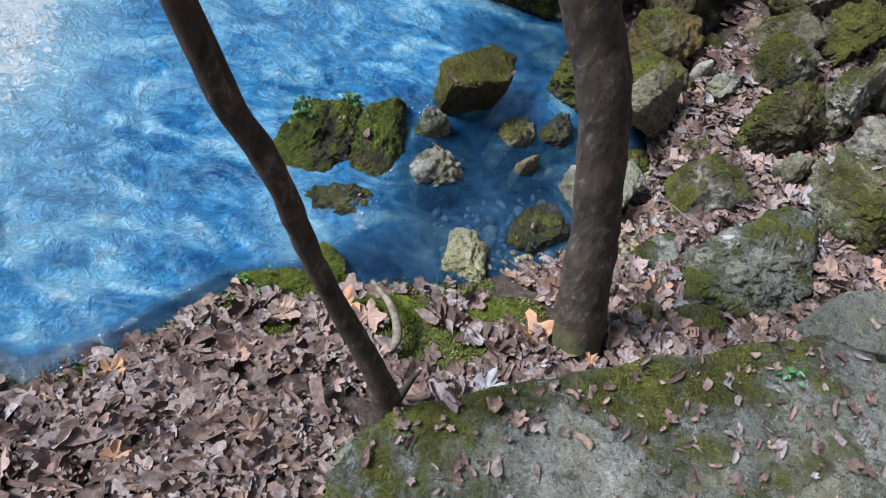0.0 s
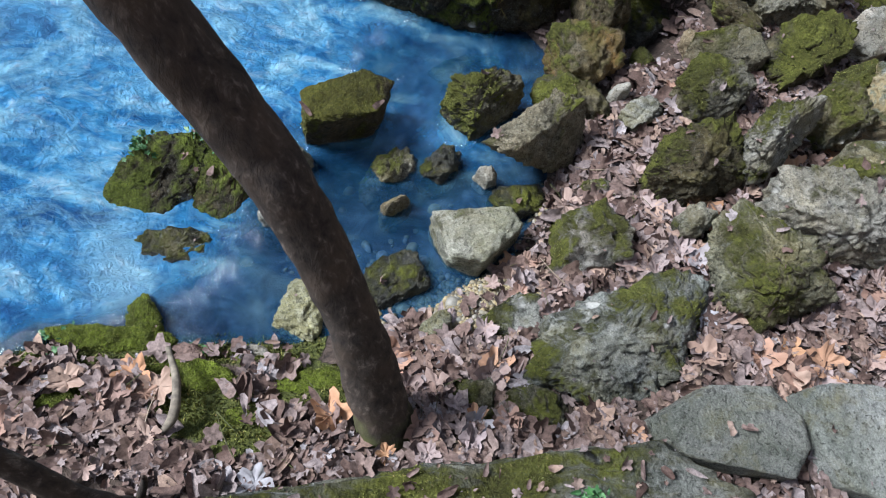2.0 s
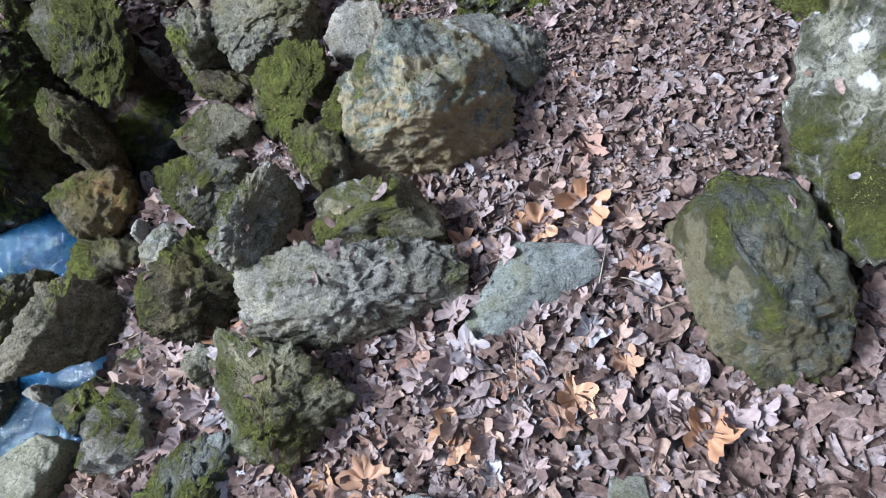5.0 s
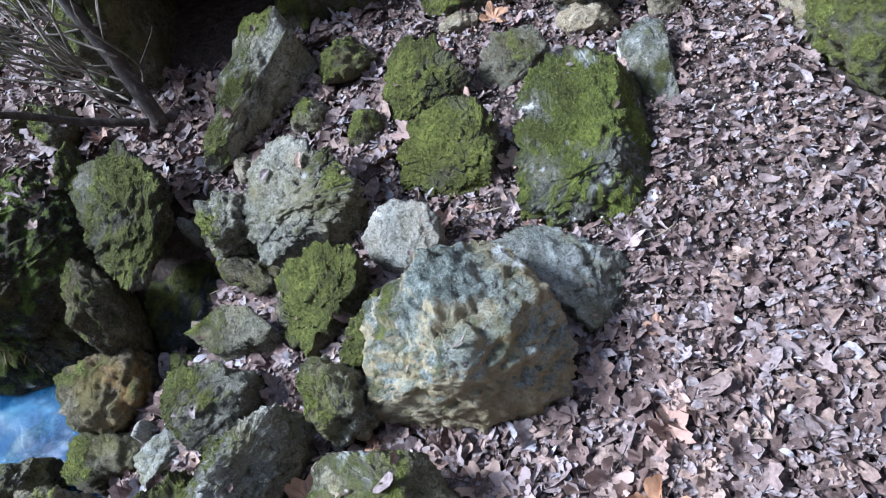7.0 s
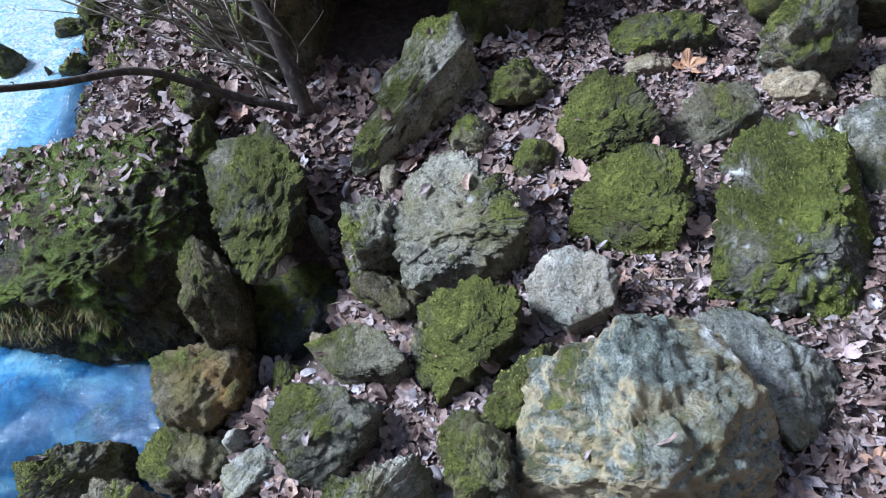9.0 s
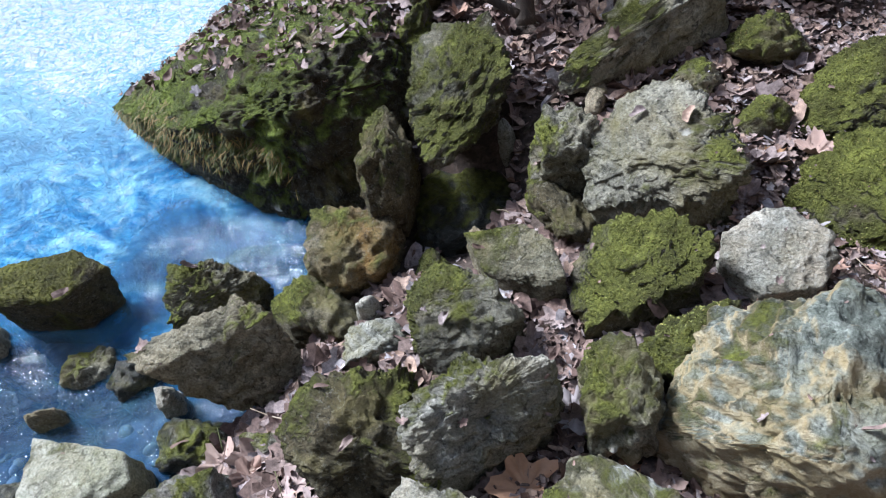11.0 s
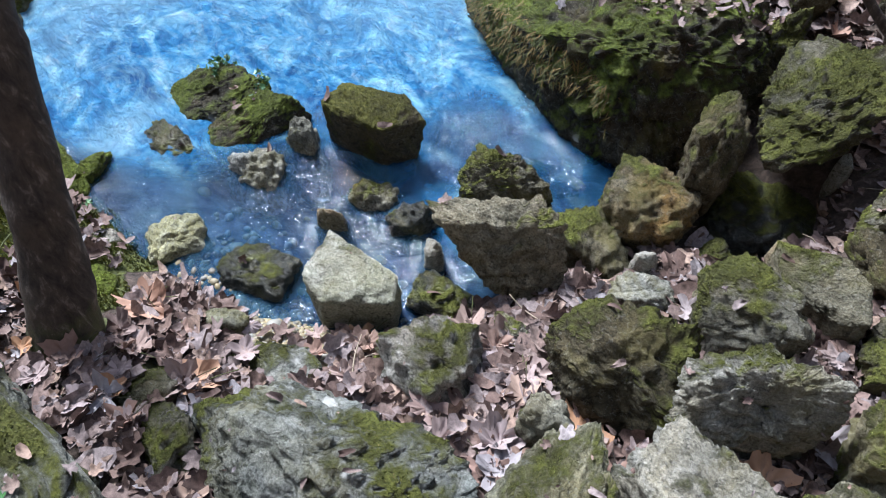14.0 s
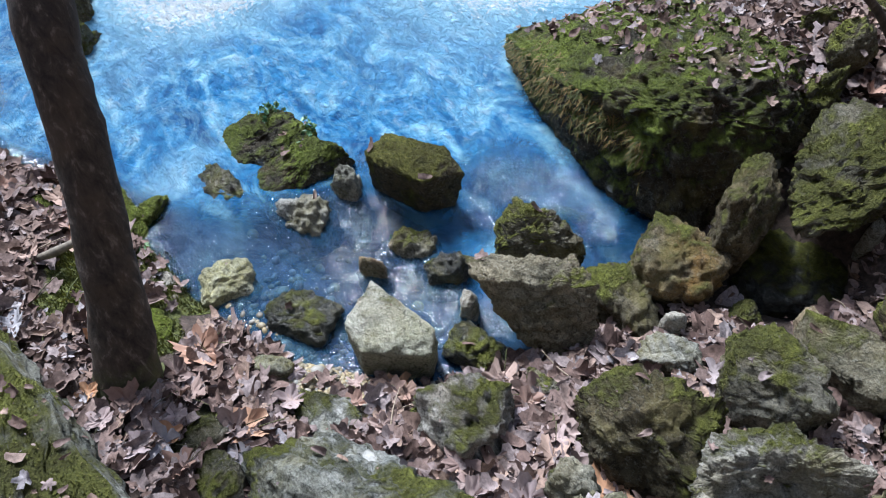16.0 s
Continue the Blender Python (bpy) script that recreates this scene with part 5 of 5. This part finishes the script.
stalk_object = limb("stalk", [(0, -0.035, 0.001), (0.004, -0.07, 0.008), (0.012, -0.11, 0.006)], [0.0016, 0.0013, 0.0018], None, 5, 0.0, 3)
STALK = stalk_object.data
bpy.data.objects.remove(stalk_object)


def fallen_leaf(x, y, scale, k, place, normal):
    rng = np.random.default_rng(4000 + k)
    ob = new("fallen_leaf", big_meshes[k % 8])
    ob.matrix_world = Matrix.Translation(place + Vector((0, 0, 0.032))) @ pose(0, 0, 0, float(rng.normal(0, 9)), float(rng.normal(0, 9)), float(rng.uniform(0, 360))) @ Matrix.Scale(scale, 4)
    stalk = new("stalk", STALK)
    stalk.parent = ob
    return tagged(ob, "large lobed orange brown leaf lying on the litter", "leaf", "large fallen leaves")


rng = np.random.default_rng(9)
spots = []
while len(spots) < 260:
    x, y = rng.uniform(-0.8, 3.1), rng.uniform(0.1, 3.1)
    if (x > 3.0 or x < 0.7) and rng.random() < 0.6 or y > 1.7 and rng.random() < 0.6:
        continue
    on, place, normal = lie(x, y)
    if on == "ground" and float(shore_distance(x, y)) > 0.03 and float(moss_area(x, y)) < 0.6:
        spots.append((x, y, rng.uniform(0.4, 0.85), len(spots), place, normal))
for spot in spots:
    fallen_leaf(*spot)
ORANGE = orange_leaf_material()
orange_meshes = [me.copy() for me in big_meshes]
for me in orange_meshes:
    me.materials[0] = ORANGE
for k, (x, y) in enumerate(((1.91, 0.96), (2.10, 0.97), (1.73, 1.11), (2.38, 0.92), (2.34, 1.01), (2.64, 1.00), (2.89, 0.83), (2.85, 1.48), (2.71, 1.46), (2.09, 1.65), (2.17, 1.79), (2.26, 1.73), (1.77, 1.48), (2.17, 1.85), (0.81, 0.83), (0.10, 0.69), (0.67, 0.64), (1.50, 1.23), (1.13, 0.85))):
    on, place, normal = lie(x, y)
    if on not in ("ground", "leaf_litter", "leaf_crumbs"):
        continue
    leaf = fallen_leaf(x, y, 0.85 + 0.25 * ((k * 7) % 5) / 4, 900 + k, place, normal)
    leaf.data = orange_meshes[k % 8]
    tagged(leaf, "large fresh fallen orange leaf with pointed lobes")


# ---- hanging moss ----
def hanging_moss(x0, y0, x1, y1, z, count, label):
    rng = np.random.default_rng(77)
    verts = []
    for _ in range(count):
        u = rng.random()
        x, y = x0 + (x1 - x0) * u + rng.normal(0, 0.02), y0 + (y1 - y0) * u + rng.normal(0, 0.02)
        top = Vector((x, y, z + rng.uniform(-0.12, 0.1)))
        hit, place, normal, _, ob, _ = scene.ray_cast(DEPS, top + Vector((0.5, -0.75, 0.15)), Vector((-0.5, 0.75, -0.15)).normalized())
        if not hit or ob.name in ("water", "ground") or (place - top).length > 0.3:
            continue
        drop, wide = rng.uniform(0.006, 0.03), rng.uniform(0.0012, 0.003)
        side = Vector((-normal.y, normal.x, 0)).normalized() * wide
        tip = place + normal * 0.012 + Vector((rng.normal(0, 0.014), rng.normal(0, 0.014), -drop))
        verts += [place - side, place + side, tip]
    me = bpy.data.meshes.new("hanging_moss")
    me.from_pydata([v[:] for v in verts], [], np.arange(len(verts)).reshape(-1, 3).tolist())
    m, nt, b = material("hanging moss")
    geo = nt.nodes.new("ShaderNodeNewGeometry")
    nt.links.new(ramp(nt, geo.outputs["Random Per Island"], [(0.0, (0.05, 0.06, 0.015)), (0.4, (0.10, 0.11, 0.03)), (0.75, (0.19, 0.12, 0.03)), (1.0, (0.24, 0.17, 0.06))]), b.inputs["Base Color"])
    b.inputs["Roughness"].default_value = 0.8
    me.materials.append(m)
    tagged(new("hanging_moss", me), label, "moss", kind="stuff")


hanging_moss(0.1, 2.45, 1.12, 2.2, 0.2, 3000, "ochre and green moss hanging from the boulder over the water")


# ---- gravel, ivy and small litter ----
def pebble_material():
    m, nt, b = material("pebble")
    geo = nt.nodes.new("ShaderNodeNewGeometry")
    base = ramp(nt, geo.outputs["Random Per Island"], [(0.0, (0.10, 0.09, 0.07)), (0.35, (0.24, 0.20, 0.12)), (0.65, (0.34, 0.27, 0.14)), (0.85, (0.19, 0.19, 0.17)), (1.0, (0.36, 0.33, 0.27))])
    colour = mix(nt, 0.6, base, ramp(nt, noise_tex(nt, geo.outputs["Position"], 90.0, 4), [(0.3, (0.6, 0.6, 0.6)), (0.7, (1.2, 1.2, 1.2))]), "MULTIPLY")
    nt.links.new(colour, b.inputs["Base Color"])
    b.inputs["Roughness"].default_value = 0.55
    return m


def gravel(name, beds, label):
    """Rounded pebbles strewn round a few middles: x, y, spread, how many, size."""
    rng = np.random.default_rng(31)
    dirs, faces = ball(2)
    faces = np.array(faces)
    verts, tris, first = [], [], 0
    for x, y, spread, count, size in beds:
        for _ in range(count):
            px, py = rng.normal(x, spread), rng.normal(y, spread)
            on, place, normal = lie(px, py)
            if on not in ("ground", "water"):
                continue
            z = float(ground_height(px, py))
            s = size * rng.uniform(0.5, 1.5) * np.array([1, rng.uniform(0.6, 1), rng.uniform(0.45, 0.8)])
            turn = np.array(Euler((rng.normal(0, 0.3), rng.normal(0, 0.3), rng.uniform(0, 6.3))).to_matrix())
            verts.append((dirs * s * (1 + rng.normal(0, 0.05, (len(dirs), 1)))) @ turn.T + np.array([px, py, z + 0.3 * s[2]]))
            tris.append(faces + first)
            first += len(dirs)
    me = bpy.data.meshes.new(name)
    me.from_pydata(np.concatenate(verts).tolist(), [], np.concatenate(tris).tolist())
    me.polygons.foreach_set("use_smooth", np.ones(len(me.polygons), bool))
    me.materials.append(pebble_material())
    return tagged(new(name, me), label, "gravel", kind="stuff")


gravel("gravel", [(1.02, 1.09, 0.07, 600, 0.010), (1.13, 1.15, 0.07, 450, 0.009), (1.25, 1.52, 0.05, 160, 0.012), (1.30, 1.42, 0.06, 160, 0.008), (0.72, 1.05, 0.12, 200, 0.012), (0.70, 1.25, 0.2, 60, 0.02), (2.6, 0.75, 0.35, 90, 0.008)],
       "yellowish and grey pebbles at the edge of the shallows")


def ivy_material():
    m, nt, b = material("ivy leaf")
    geo = nt.nodes.new("ShaderNodeNewGeometry")
    nt.links.new(ramp(nt, geo.outputs["Random Per Island"], [(0.0, (0.03, 0.09, 0.03)), (0.6, (0.07, 0.19, 0.06)), (1.0, (0.16, 0.30, 0.14))]), b.inputs["Base Color"])
    b.inputs["Roughness"].default_value = 0.45
    return m


def ivy(x, y, spread, count, size, label):
    rng = np.random.default_rng(int(abs(x * 977 + y * 131)))
    verts, faces, first = [], [], 0
    for _ in range(count):
        px, py = rng.normal(x, spread), rng.normal(y, spread)
        on, place, normal = lie(px, py)
        if on is None or on == "water":
            continue
        leaf = leaf_outline(rng, rng.random() < 0.5, size * rng.uniform(0.6, 1.3))
        turn = Euler((rng.normal(0, 0.5), rng.normal(0, 0.5), rng.uniform(0, 6.28))).to_matrix()
        leaf = leaf @ np.array(turn).T + np.array(place) + np.array([0, 0, rng.uniform(0.008, 0.035)])
        faces += leaf_faces((len(leaf) - 1) // 2, first)
        first += len(leaf)
        verts.append(leaf)
    if not verts:
        return
    me = bpy.data.meshes.new("ivy")
    me.from_pydata(np.concatenate(verts).tolist(), [], faces)
    me.materials.append(IVY)
    tagged(new("ivy", me), label, "plant", kind="stuff")


IVY = ivy_material()
for x, y, spread, count, size in ((-0.14, 1.46, 0.03, 90, 0.012), (0.07, 1.57, 0.03, 80, 0.012), (-0.45, 0.70, 0.06, 40, 0.013), (-0.2, 0.76, 0.05, 30, 0.011), (0.22, 0.82, 0.03, 14, 0.012), (1.34, 0.48, 0.02, 14, 0.012)):
    ivy(x, y, spread, count, size, "small fresh green leaves growing in the moss")

branch = tagged(limb("fallen_branch", [(0.18, 0.77, 0.15), (0.24, 0.67, 0.19), (0.26, 0.58, 0.20), (0.24, 0.53, 0.19)], [0.008, 0.013, 0.014, 0.009], None, 10, 0.2, 6, TWIG), "crooked grey dead branch lying on moss and leaves", "branch")
rng = np.random.default_rng(14)
STRAW = bpy.data.materials.new("dry twig")
STRAW.use_nodes = True
STRAW.node_tree.nodes["Principled BSDF"].inputs["Base Color"].default_value = (0.30, 0.24, 0.17, 1)
made = 0
while made < 60:
    x, y = rng.uniform(-0.6, 3.2), rng.uniform(0.15, 3.0)
    on, place, normal = lie(x, y)
    if on != "ground" or shore_distance(x, y) < 0.05:
        continue
    a, length = rng.uniform(0, 6.28), rng.uniform(0.05, 0.16)
    way = Vector((math.cos(a), math.sin(a), 0))
    p = place + Vector((0, 0, 0.035))
    twig = limb("fallen_twig", [p, p + way * length * 0.5 + Vector(rng.normal(0, 0.008, 3)), p + way * length + Vector((0, 0, rng.normal(0, 0.015)))], [0.0022, 0.002, 0.001], None, 5, 0.0, 3, STRAW if rng.random() < 0.6 else BARK)
    tagged(twig, "thin dry twig lying on the dead leaves", "twig", "fallen twigs")
    made += 1
